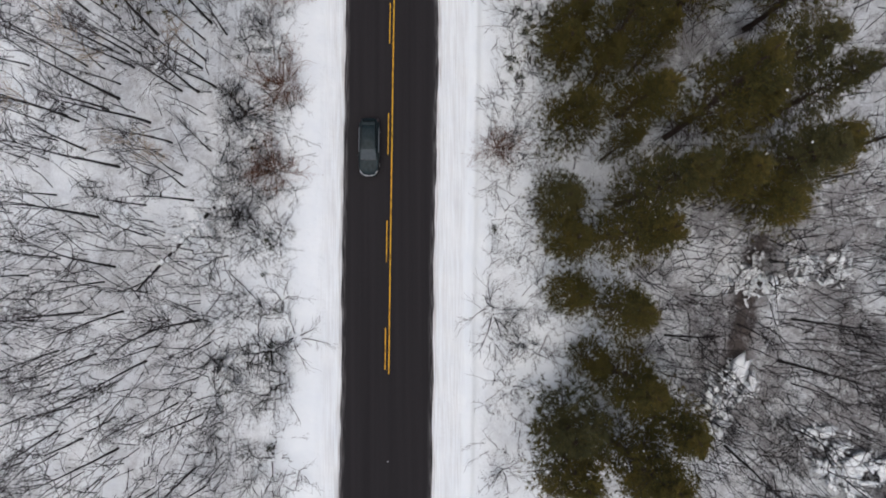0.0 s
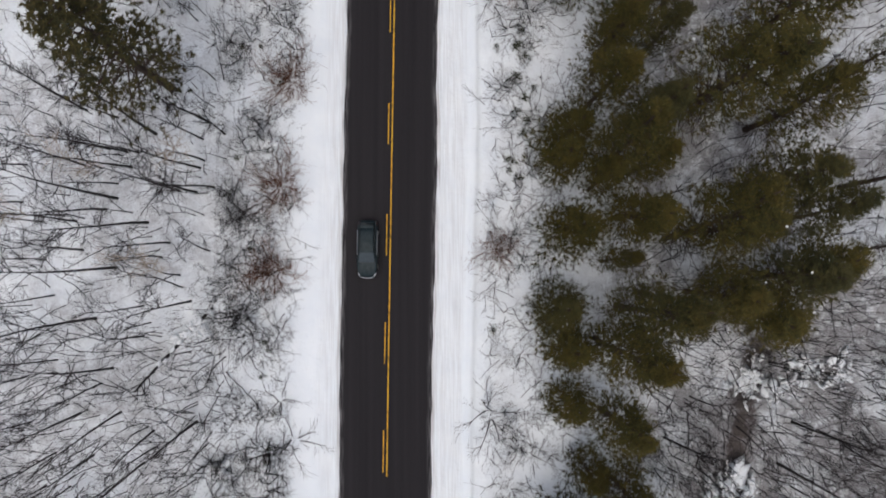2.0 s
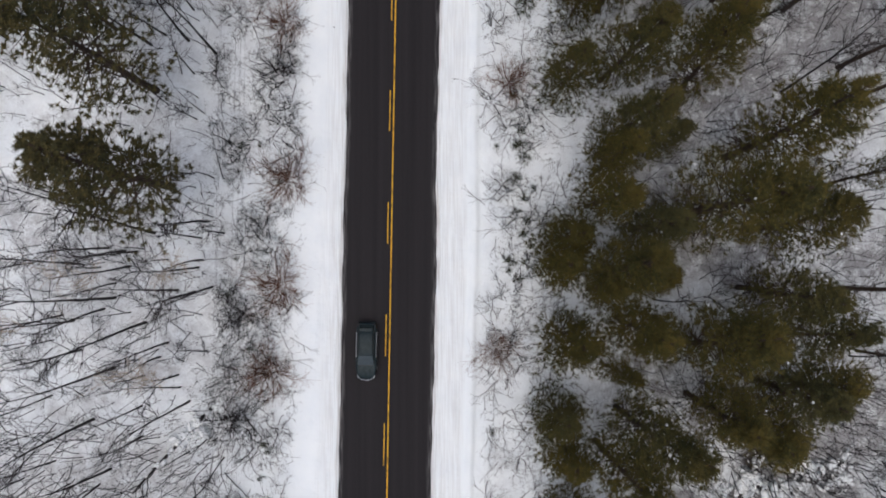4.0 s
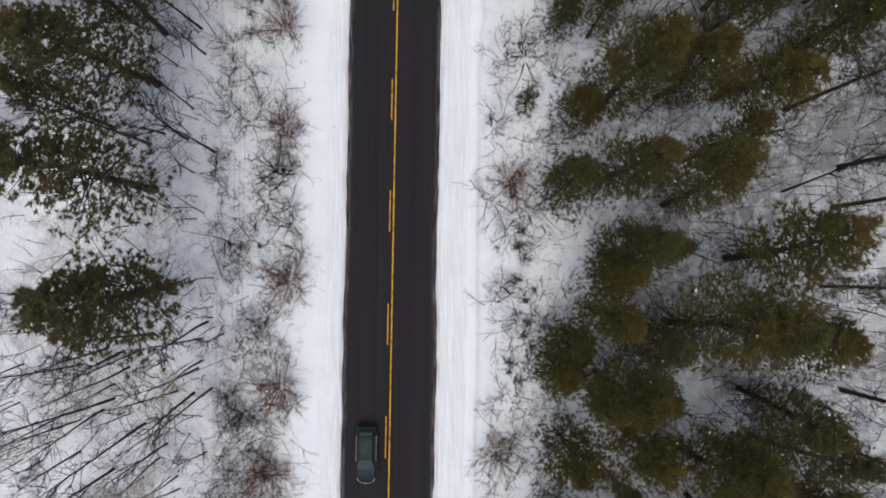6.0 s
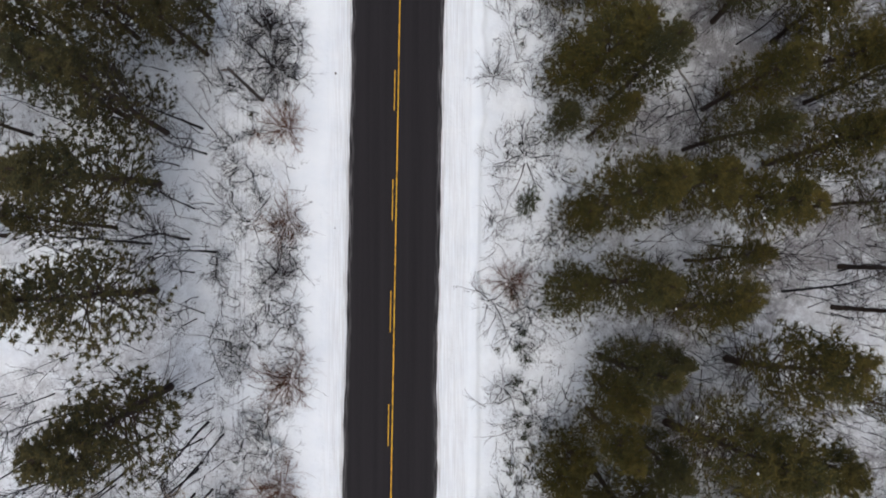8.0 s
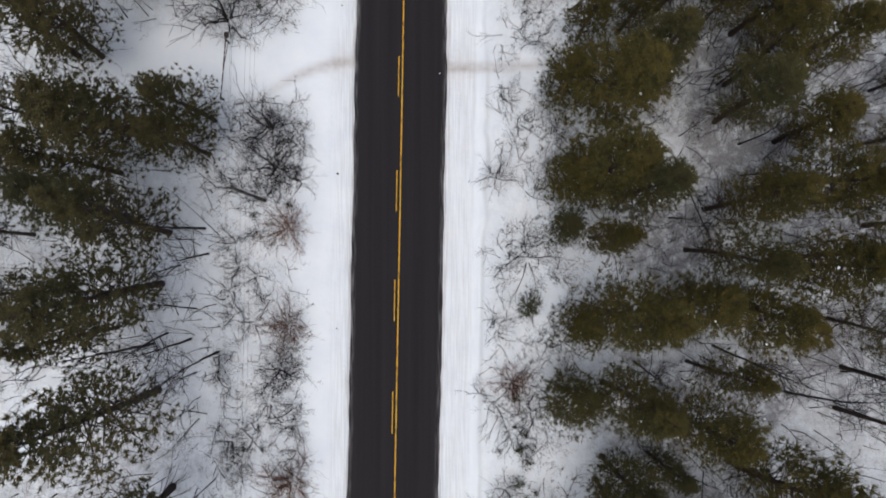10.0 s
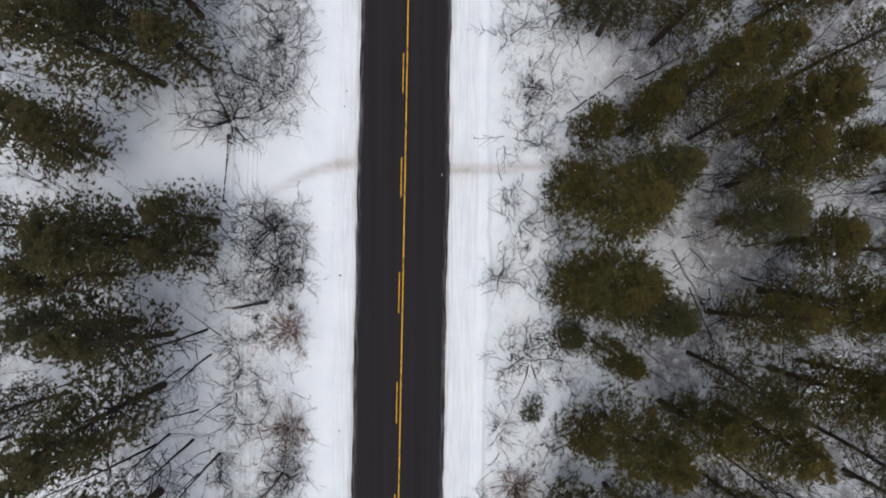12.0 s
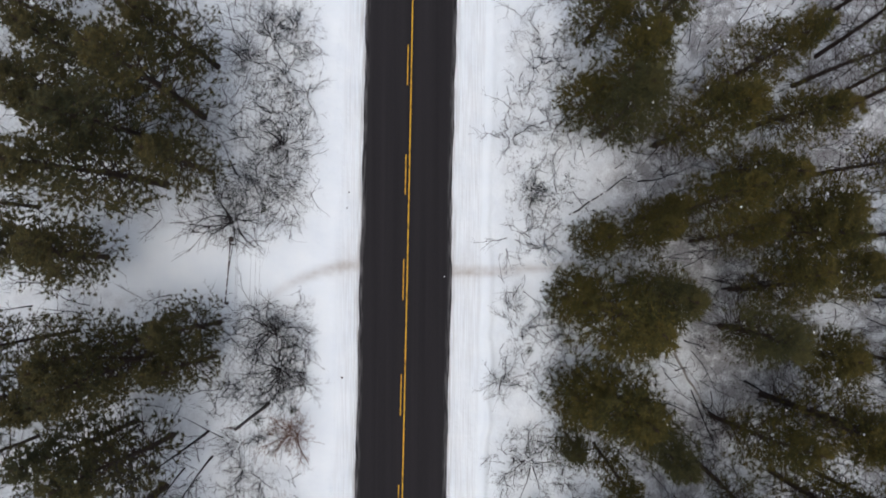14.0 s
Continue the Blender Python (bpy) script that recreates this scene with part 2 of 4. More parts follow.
def sheet(name, ds, ys, heights, mat, layers):
    d, y = np.meshgrid(ds, ys)
    x = d + centre(y)
    z, extra = heights(d, y)
    n, m = len(ys), len(ds)
    idx = np.arange(n * m).reshape(n, m)
    faces = np.stack([idx[:-1, :-1], idx[:-1, 1:], idx[1:, 1:], idx[1:, :-1]], -1).reshape(-1, 4)
    me = bpy.data.meshes.new(name)
    me.from_pydata(np.stack([x, y, z], -1).reshape(-1, 3).tolist(), [], faces.tolist())
    for key, values in zip(layers, extra):
        me.attributes.new(key, "FLOAT", "POINT").data.foreach_set("value", values.astype(np.float32).ravel())
    me.shade_smooth()
    me.materials.append(mat)
    return new(name, me)


NEAR_Y = list(np.arange(-30, 95.01, 0.42))
far_y = spread(95, 2500)
ys = [v for v in reversed(spread(-30, -2500))] + NEAR_Y + far_y
bank = list(np.arange(3.2, 4.4, 0.07)) + list(np.arange(4.4, 8.4, 0.16)) + list(np.arange(8.4, 48, 0.42))
ds = [-v for v in reversed(spread(48, 2500))] + [-v for v in reversed(bank)] + [-2, 0, 2] + bank + spread(48, 2500)


def ground_heights(d, y):
    z, wood, dirt, mud, track = land(d, y)
    return z, (wood, dirt, mud, track)


ground = sheet("ground", ds, ys, ground_heights, SNOW, ("forest", "dirt", "mud", "track"))
tagged(ground, "snow-covered ground with ploughed banks and hummocky forest floor", "ground", kind="structure")


def road_heights(d, y):
    w, e = d - west_edge(y), east_edge(y) - d
    edge = np.clip(1 - np.minimum(w, e) / 0.32, 0, 1)
    return 0.012 - 0.004 * np.abs(d) * 0.4 + 0 * y, (edge,)


road_ds = list(np.arange(-4.1, -3.0, 0.1)) + [-2.2, -1.4, -0.6, 0.2, 1.0, 1.8, 2.6] + list(np.arange(2.9, 4.05, 0.1))
road = sheet("road", road_ds, [-2400, -900, -300, -100] + list(np.arange(-30, 95.01, 0.5)) + [120, 300, 900, 2400], road_heights, ASPHALT, ("edge",))
tagged(road, "dark wet asphalt two-lane road with slushy edges", "road", kind="structure")


# ---- building blocks ----
def part(name, bm, mat, parent, label=""):
    me = bpy.data.meshes.new(name)
    bm.to_mesh(me)
    bm.free()
    me.materials.append(mat)
    ob = new(name, me)
    ob.parent = parent
    return tagged(ob, label)


def mesh_part(name, verts, faces, mat, parent, label="", smooth=False):
    me = bpy.data.meshes.new(name)
    me.from_pydata(verts, [], faces)
    if smooth:
        me.shade_smooth()
    me.materials.append(mat)
    ob = new(name, me)
    ob.parent = parent
    return tagged(ob, label)


def stripe(name, d0, d1, y0, y1, z, parent):
    count = max(2, int((y1 - y0) / 1.5) + 1)
    yy = np.linspace(y0, y1, count)
    xx = centre(yy)
    verts = [(x + d, y, z + 0.0 * d) for x, y in zip(xx, yy) for d in (d0, d1)]
    top = [(2 * i, 2 * i + 1, 2 * i + 3, 2 * i + 2) for i in range(count - 1)]
    verts += [(x, y, z - 0.004) for x, y, z in verts]
    n = 2 * count
    sides = [(2 * i, 2 * i + 2, 2 * i + 2 + n, 2 * i + n) for i in range(count - 1)] + [(2 * i + 3, 2 * i + 1, 2 * i + 1 + n, 2 * i + 3 + n) for i in range(count - 1)]
    return mesh_part(name, verts, top + sides, PAINT, parent)


tagged(stripe("solid_line", -0.057, 0.057, -8.4, 420, 0.019, road), "solid yellow painted line")
DASHES = [-8.08, 0.73, 9.6, 18.8, 28.1, 37.3, 46.4, 55.95, 64.7, 73.95]
for y in DASHES + [83.1 + 9.14 * k for k in range(36)]:
    tagged(stripe("dash", -0.355, -0.262, y, y + 3.4, 0.019, road), "yellow painted dash")


class Tubes:
    """Gathers tapered stems into one list of points and faces."""

    def __init__(self):
        self.verts, self.faces = [], []

    def stem(self, points, radii, sides=3):
        first = len(self.verts)
        for i, (p, r) in enumerate(zip(points, radii)):
            a, b = points[max(i - 1, 0)], points[min(i + 1, len(points) - 1)]
            way = (b - a).normalized()
            u = way.orthogonal().normalized()
            v = way.cross(u)
            for k in range(sides):
                q = 2 * math.pi * k / sides
                w = p + (u * math.cos(q) + v * math.sin(q)) * r
                self.verts.append((w.x, w.y, w.z))
        for i in range(len(points) - 1):
            for k in range(sides):
                a, b = first + i * sides + k, first + i * sides + (k + 1) % sides
                self.faces.append((a, b, b + sides, a + sides))
        self.faces.append(tuple(first + (len(points) - 1) * sides + k for k in range(sides)))


def bent(rng, start, way, length, steps, wander, lift=0.0):
    """A wandering line of points."""
    points, way = [start.copy()], way.normalized()
    for _ in range(steps):
        way = (way + Vector((rng.uniform(-1, 1), rng.uniform(-1, 1), rng.uniform(-1, 1) + lift)) * wander).normalized()
        points.append(points[-1] + way * (length / steps))
    return points


def taper(r0, r1, n):
    return [r0 + (r1 - r0) * i / (n - 1) for i in range(n)]


def aside(rng, way, angle):
    """A way that leaves another at that angle."""
    u = way.orthogonal().normalized()
    v = way.normalized().cross(u)
    q = rng.uniform(0, 2 * math.pi)
    return way.normalized() * math.cos(angle) + (u * math.cos(q) + v * math.sin(q)) * math.sin(angle)


def fork(rng, tubes, points, radius, length, counts, angle, least=0.008):
    """Side branches along a line, down to twigs; counts: how many on each line, level by level."""
    for _ in range(counts[0]):
        t = rng.uniform(0.22, 1.0) * (len(points) - 1)
        i = min(int(t), len(points) - 2)
        start = points[i].lerp(points[i + 1], t - i)
        way = aside(rng, points[i + 1] - points[i], angle * rng.uniform(0.6, 1.25))
        size = length * rng.uniform(0.55, 1.25)
        line = bent(rng, start, way, size, len(counts) + 1, 0.20, 0.10)
        r = max(radius * rng.uniform(0.7, 1.1), least)
        tubes.stem(line, taper(r, max(r * 0.35, least * 0.6), len(line)), 3)
        if len(counts) > 1:
            fork(rng, tubes, line, r * 0.6, size * 0.6, counts[1:], angle, least)


def bare_tree(seed, tall=12.0, limbs=13, reach=0.2, forked=False, twig=None, name="bare_tree", counts=(4, 4)):
    """A leafless tree."""
    rng = random.Random(seed)
    tree = new(name)
    trunk, crown = Tubes(), Tubes()
    line = bent(rng, Vector((0, 0, -0.4)), Vector((rng.uniform(-0.05, 0.05), rng.uniform(-0.05, 0.05), 1)), tall * (0.62 if forked else 1.0), 9, 0.045)
    r0 = 0.0078 * tall + 0.010
    radii = taper(r0, r0 * (0.55 if forked else 0.14), 10)
    radii[0] *= 1.12
    trunk.stem(line, radii, 7)
    leaders = []
    if forked:
        for _ in range(3):
            way = aside(rng, Vector((0, 0, 1)), rng.uniform(0.25, 0.55))
            arm = bent(rng, line[-1], way, tall * rng.uniform(0.35, 0.5), 6, 0.12, 0.15)
            crown.stem(arm, taper(r0 * 0.5, 0.012, 7), 5)
            leaders.append(arm)
    for arm in leaders or [line[3:]]:
        fork(rng, crown, arm, r0 * 0.34, tall * reach, (limbs // max(1, len(leaders) or 1), *counts), 0.62, 0.0065)
    mesh_part("trunk", trunk.verts, trunk.faces, BARK, tree, "slender dark grey trunk", True)
    tagged(mesh_part("crown", crown.verts, crown.faces, twig or TWIG, tree), kind="stuff")
    return tree


def shrub(seed, stems=11, mat=None, spread_out=1.0, upright=1.0, thick=0.047, crooked=0.34):
    """A leafless bush of radius 2 m."""
    rng = random.Random(seed)
    bush = new("shrub")
    twigs = Tubes()
    turn = rng.uniform(0, 6)
    for k in range(stems):
        q = turn + 2 * math.pi * k / stems + rng.uniform(-0.35, 0.35)
        out = rng.uniform(0.15, 1.5) * spread_out
        way = Vector((math.cos(q) * out, math.sin(q) * out, rng.uniform(0.5, 1.1) * upright))
        size = rng.uniform(1.3, 2.5)
        start = Vector((rng.uniform(-0.12, 0.12), rng.uniform(-0.12, 0.12), -0.25))
        line = bent(rng, start, way, size, 5, crooked, 0.0)
        main = Tubes()
        main.stem(line, taper(thick * rng.uniform(0.6, 1.35), 0.009, 6), 3)
        mesh_part("stem", main.verts, main.faces, mat or BARK, bush)
        fork(rng, twigs, line, 0.013, size * 0.46, (6, 5), 0.7, 0.006)
    tagged(mesh_part("brushwood", twigs.verts, twigs.faces, mat or TWIG, bush), kind="stuff")
    return bush


def tuft(rng, verts, faces, p, way, size, blades, width):
    """One spray of needles."""
    for _ in range(blades):
        v = (way * 0.9 + Vector((rng.gauss(0, 0.6), rng.gauss(0, 0.6), rng.gauss(0.15, 0.5)))).normalized()
        side = v.orthogonal().normalized() if rng.random() < 0.5 else v.cross(Vector((0, 0, 1)) + v * 0.1).normalized()
        tip, half = p + v * size * rng.uniform(0.7, 1.25), side * width * 0.5
        n = len(verts)
        verts += [tuple(p + half), tuple(p - half), tuple(tip)]
        faces.append((n, n + 1, n + 2))


def lump(rng, radius, flat=0.5, ragged=0.55):
    """An uneven cushion of snow."""
    bm = bmesh.new()
    bmesh.ops.create_icosphere(bm, subdivisions=2, radius=radius)
    q = rng.uniform(0, 50)
    for v in bm.verts:
        k = 1 + ragged * noise.noise(v.co / radius * 1.3 + Vector((q, q, q))) + 0.25 * noise.noise(v.co / radius * 3.1 + Vector((0, q, 0)))
        v.co *= k
        v.co.z *= flat
    for f in bm.faces:
        f.smooth = True
    return bm


def pine(seed, tall=20.0, wide=2.4, low=0.36, levels=21, per=5, tufts=10, size=0.36, blades=11, width=0.043, open_tips=False, mat=None, caps=2, name="pine_tree", dead=36):
    """An evergreen with whorls of needle-bearing branches."""
    rng = random.Random(seed)
    tree = new(name)
    trunk, wood = Tubes(), Tubes()
    line = bent(rng, Vector((0, 0, -0.4)), Vector((rng.uniform(-0.03, 0.03), rng.uniform(-0.03, 0.03), 1)), tall * 0.985, 10, 0.02)
    trunk.stem(line, [v * 1.15 if i == 0 else v for i, v in enumerate(taper(0.0088 * tall + 0.01, 0.025, 11))], 8)
    verts, faces, ends = [], [], []
    for i in range(dead):
        # dead stubs under the crown
        z = tall * rng.uniform(0.12, low + 0.08)
        t = z / tall * 10
        p = line[int(t)].lerp(line[int(t) + 1], t - int(t))
        q = rng.uniform(0, 6.28)
        stub = bent(rng, p, Vector((math.cos(q), math.sin(q), 0.1)), rng.uniform(0.6, 0.95 * wide), 3, 0.2)
        wood.stem(stub, taper(0.022, 0.008, 4), 3)
        fork(rng, wood, stub, 0.009, 0.6, (3,), 0.8, 0.006)
    lean_out = rng.uniform(0, 6.28)
    for i in range(levels):
        u = (i + rng.uniform(-0.3, 0.3)) / levels
        u = min(max(u, 0), 0.985)
        t = (low + (1 - low) * u) * 10
        p = line[min(int(t), 9)].lerp(line[min(int(t), 9) + 1], t - min(int(t), 9))
        profile = min(1.0, 0.55 + 2.2 * u) * (1 - u) ** 0.62 + 0.10
        turn = rng.uniform(0, 6.28)
        for k in range(per):
            q = turn + 2 * math.pi * k / per + rng.uniform(-0.35, 0.35)
            size_b = wide * profile * rng.uniform(0.6, 1.2) * (1 + 0.18 * math.cos(q - lean_out))
            if rng.random() < 0.18:
                continue
            way = Vector((math.cos(q), math.sin(q), rng.uniform(0.0, 0.35) + 0.5 * u))
            arm = bent(rng, p, way, size_b, 4, 0.10, 0.25)
            wood.stem(arm[::2], taper(0.012 + 0.012 * size_b, 0.007, 3), 3)
            way = (arm[-1] - arm[0]).normalized()
            across = way.cross(Vector((0, 0, 1))).normalized()
            ends.append(arm[-1])
            # thin and open below, thick towards the top
            count = max(3, int(tufts * (0.35 + 0.65 * min(1, size_b / wide)) * (0.5 + 0.95 * min(1, 1.3 * u))))
            for _ in range(count):
                f = rng.uniform((0.55 if open_tips else 0.48) - 0.25 * u, 1.0)
                c = arm[int(f * 3.99)].lerp(arm[min(int(f * 3.99) + 1, 4)], f * 3.99 - int(f * 3.99))
                off = rng.uniform(-1, 1) * size_b * (0.30 if open_tips else 0.36) * (0.4 + 0.6 * f)
                c = c + across * off + Vector((0, 0, rng.uniform(-0.06, 0.16)))
                tuft(rng, verts, faces, c, (way * 0.8 + across * (0.9 * off / max(size_b, 0.3)) + Vector((0, 0, 0.35))).normalized() * (0.35 if open_tips else 1.0), size, blades, width)
    mesh_part("trunk", trunk.verts, trunk.faces, PINE_BARK, tree, "straight dark brown trunk", True)
    tagged(mesh_part("crown_wood", wood.verts, wood.faces, PINE_BARK, tree), kind="stuff")
    tagged(mesh_part("foliage", verts, faces, mat or NEEDLES, tree), kind="stuff")
    for _ in range(caps):
        ob = part("snow_cap", lump(rng, rng.uniform(0.03, 0.065), 0.7), CLEAN_SNOW, tree, "small cushion of white snow")
        ob.location = rng.choice(ends[len(ends) // 3:]) + Vector((0, 0, 0.05))
    return tree


class Kind:
    """A few built trees of one kind, copied to every place that needs one."""

    def __init__(self, builders):
        self.builders, self.built = builders, {}

    def put(self, which, m, label, category, group):
        which %= len(self.builders)
        if which not in self.built:
            ob = self.builders[which]()
            ob.matrix_basis = m
            self.built[which] = ob
        else:
            first = self.built[which]
            ob = copy_thing(first, m @ Matrix.Diagonal((1 / first.scale.x, 1 / first.scale.y, 1 / first.scale.z, 1)))
        return tagged(ob, label, category, group)


def stand(x, y, turn, sx, sz):
    return pose(x, y, ground_z(x, y), 0, 0, turn) @ Matrix.Diagonal((sx, sx, sz, 1))


# ---- where the trees stand ----
# east, north, height and crown radius in metres
PINES_EAST_A = [(13.2, 26.2, 19.0, 2.2), (12.6, 24.5, 17.5, 1.7), (12.1, 21.9, 17.0, 2.0), (15.7, 19.9, 15.5, 2.0), (18.6, 20.7, 20.0, 2.9), (25.3, 20.0, 16.5, 2.3),
    (23.6, 25.9, 18.6, 2.7), (12.8, 16.6, 20.8, 2.3), (12.3, 15.0, 13.0, 1.5), (15.5, 16.2, 15.0, 1.5), (9.6, 16.9, 9.0, 2.2), (10.0, 19.1, 9.0, 2.2),
    (9.7, 11.7, 13.5, 2.5), (14.6, 12.8, 15.0, 2.2), (18.6, 11.0, 20.0, 2.4), (21.8, 11.4, 15.5, 1.6), (25.3, 11.5, 16.8, 1.9), (24.6, 15.2, 17.0, 2.1), (13.2, 9.1, 12.4, 1.1),
    (14.5, 5.4, 21.5, 2.5), (12.7, 2.8, 19.5, 2.2), (9.5, 5.3, 8.5, 2.3), (9.7, 2.3, 9.0, 2.2), (20.2, 6.6, 16.0, 2.0), (24.4, 6.2, 13.0, 2.2)]
PINES_EAST_B = [(25.0, 8.2, 15.2, 2.2), (28.2, 7.8, 14.0, 2.0), (9.9, -2.0, 8.0, 2.0), (13.0, -2.9, 12.5, 2.1), (13.2, -7.7, 15.0, 2.2), (11.2, -6.9, 9.0, 1.7), (15.6, -10.4, 17.0, 2.2),
    (9.6, -11.4, 12.5, 3.2), (9.8, -14.8, 13.0, 3.0), (13.5, -13.7, 17.0, 2.3), (10.2, 31.7, 10.0, 2.4), (13.3, 32.3, 17.8, 2.3), (20.3, 34.0, 16.5, 1.4),
    (18.5, 30.3, 21.5, 2.2), (13.0, 38.1, 20.5, 2.8), (10.9, 37.6, 9.0, 2.0), (17.9, 39.2, 16.0, 2.2), (22.7, 39.1, 16.0, 2.4), (26.9, 42.0, 18.0, 2.3), (20.2, 43.2, 20.2, 1.7)]
PINES_EAST_C = [(10.1, 48.8, 10.0, 2.6), (12.0, 48.7, 16.5, 3.1), (14.2, 47.3, 20.5, 2.0), (12.3, 44.2, 17.0, 1.4), (9.9, 45.0, 8.0, 1.6), (21.9, 46.6, 16.3, 2.0), (27.7, 52.2, 13.5, 2.0),
    (26.2, 48.3, 17.3, 2.5), (22.8, 53.9, 16.2, 2.2), (23.6, 57.0, 16.3, 1.9), (15.8, 56.4, 18.5, 2.4), (12.6, 55.4, 17.0, 3.3), (9.7, 56.3, 9.5, 2.4), (11.3, 60.9, 11.0, 2.0),
    (14.7, 61.4, 15.0, 1.8), (15.8, 62.8, 15.0, 1.3), (17.9, 63.3, 20.0, 2.1), (22.3, 66.4, 16.8, 2.0), (17.4, 69.0, 21.0, 2.3), (20.8, 72.5, 19.0, 2.1)]
PINES_EAST_D = [(12.9, 69.8, 19.8, 2.6), (10.9, 71.4, 10.0, 2.4), (13.5, 73.2, 18.0, 2.3), (24.2, 61.3, 15.8, 2.3), (27.6, 62.6, 14.0, 2.2), (20.4, 61.0, 16.0, 1.4), (28.5, 58.8, 14.0, 2.1),
    (11.5, 77.5, 15.0, 2.3), (15.5, 77.0, 19.0, 2.3), (25.3, 70.5, 15.0, 2.0), (17.0, 26.5, 11.0, 1.4), (15.8, -16.2, 18.0, 2.3)]
PINES_EAST = PINES_EAST_A + PINES_EAST_B + PINES_EAST_C + PINES_EAST_D
PINES_WEST_A = [(-23.5, 31.6, 22.6, 3.5), (-22.3, 23.6, 23.4, 3.6), (-23.3, 40.4, 21.0, 3.3), (-22.7, 44.6, 20.5, 2.8), (-25.7, 45.8, 19.0, 2.5),
    (-26.1, 73.6, 17.6, 2.9), (-28.4, 69.1, 15.9, 2.4), (-22.3, 52.3, 20.8, 2.9), (-18.9, 54.0, 13.0, 2.3), (-19.4, 51.2, 13.5, 2.1),
    (-25.2, 52.6, 19.0, 2.4), (-26.7, 49.6, 16.7, 2.3), (-28.4, 59.4, 15.5, 2.6), (-30.4, 59.4, 17.0, 2.8), (-23.7, 69.0, 19.2, 2.9),
    (-19.7, 66.6, 14.0, 2.4), (-20.4, 71.2, 20.0, 3.2), (-23.5, 65.5, 21.6, 3.4), (-19.3, 75.5, 16.0, 2.7)]
PINES_WEST_B = [(-31.4, 78.3, 13.8, 2.44), (-30.4, 72.3, 13.5, 2.65)]
PINES_WEST = PINES_WEST_A + PINES_WEST_B
# east and north of pines with bare lower trunks
HIGH_PINES_A = [(29.0, 74.1), (30.4, 72.2), (30.9, 76.5), (28.9, 66.2), (33.9, 72.5), (30.7, 79.4),
    (28.6, 38.2), (33.2, 33.5), (32.6, 30.1), (29.3, 42.6), (32.9, 15.1), (34.9, 45.2)]
HIGH_PINES = HIGH_PINES_A
# east, north and height
BARE_WEST_A = [(-23.5, 19.7, 17), (-19.1, 20.7, 15), (-19.6, 19.3, 10), (-27.3, 18.5, 12), (-25, 18.2, 11), (-18.6, 15.3, 13),
    (-20.1, 14.9, 15), (-21.5, 15, 12), (-26.7, 14.4, 17), (-24.1, 12.4, 16), (-22.3, 10.7, 11), (-29.4, 10.1, 12),
    (-26.6, 8.7, 16), (-19.1, 10, 8), (-29.4, 17.1, 13), (-34.2, 17.2, 9), (-29.3, 21.7, 13), (-26.6, 15.6, 9),
    (-34.4, 14.1, 8), (-33, 12.5, 8), (-28.2, 4.5, 17), (-31.8, 6.4, 9), (-21.3, 7, 9), (-20.5, 5.9, 12),
    (-24.4, 3, 10), (-31.3, 1.1, 9), (-33.9, -0.3, 8), (-26.8, 0.4, 14), (-27.7, -0.8, 10), (-29.5, -3.3, 14),
    (-26.2, -3.2, 13), (-23.5, -4.7, 11), (-28.4, -6.7, 11)]
BARE_WEST_B = [(-20, -4, 16), (-24.2, -7.3, 13), (-21.6, -10.7, 9), (-34.1, -11.7, 9), (-29.2, -10.2, 11), (-22.8, 36.3, 11),
    (-20.4, 38.3, 9), (-19.7, 45, 15), (-21.7, 41.9, 9), (-19.4, 42.9, 11), (-30.9, 40.5, 8), (-32.9, 38.4, 9),
    (-20.4, 33, 8), (-20.1, 29.2, 7), (-18.7, 24.3, 7), (-19.8, 16.9, 12), (-27.6, 13.5, 13), (-31, 13, 10),
    (-26, 18.3, 12), (-26.5, -14.4, 14), (-20.2, -16, 11), (-19.3, -17.5, 9), (-29.4, -13.6, 10), (-31.6, -13, 10),
    (-34.3, -15.5, 8), (-28, 16.9, 8.3), (-17.8, 19.7, 9.7), (-24.2, 8, 7.8), (-31.3, -6.4, 9.4), (-30.2, -0.8, 6.7),
    (-25.4, -18.3, 8.7), (-30.4, -17.8, 5.5), (-33.5, 40.5, 5.4)]
BARE_WEST_C = [(-20.9, 35.8, 15.5), (-23.9, 35.4, 16), (-18.6, 34.7, 14.7), (-25.5, 45.5, 11.8)]
BARE_WEST = BARE_WEST_A + BARE_WEST_B + BARE_WEST_C
BARE_EAST_A = [(23.1, -14.4, 14.6), (28.8, -4.1, 13.7), (27.6, -7.5, 16.0), (33.2, -6.1, 7.7), (34.3, -10.9, 6.3), (18.4, -5.4, 13.8),
    (21.0, 0.9, 5.6), (24.4, -4.5, 9.3), (13.9, -13.9, 13.3), (28.7, -9.4, 7.8), (25.1, -17.1, 7.9), (30.6, -18.5, 8.4),
    (35.3, -7.6, 5.5), (28.4, -13.0, 9.2), (21.1, -8.0, 6.9), (33.5, 9.6, 8.5), (30.2, 5.0, 5.8), (33.2, 33.1, 9.3),
    (18.9, 45.9, 8.5), (35.1, 36.7, 6.0), (22.5, 35.3, 15.1), (28.5, 31.4, 15.2), (30.7, 24.2, 7.6), (15.9, 34.0, 10.5),
    (24.7, 52.0, 9.3), (24.1, 34.5, 8.4), (24.8, 49.4, 9.3), (23.0, 57.0, 10.8)]
BARE_EAST = BARE_EAST_A
FIRS_A = [(6.6, 26.9), (7.0, 25.9), (6.3, 24.2), (7.0, 22.6), (6.3, 21.4), (6.8, 19.6),
    (7.5, 18.7), (6.0, 17.3), (6.8, 28.1), (7.7, 23.3), (6.4, 15.9), (7.2, 20.7)]
FIRS = FIRS_A
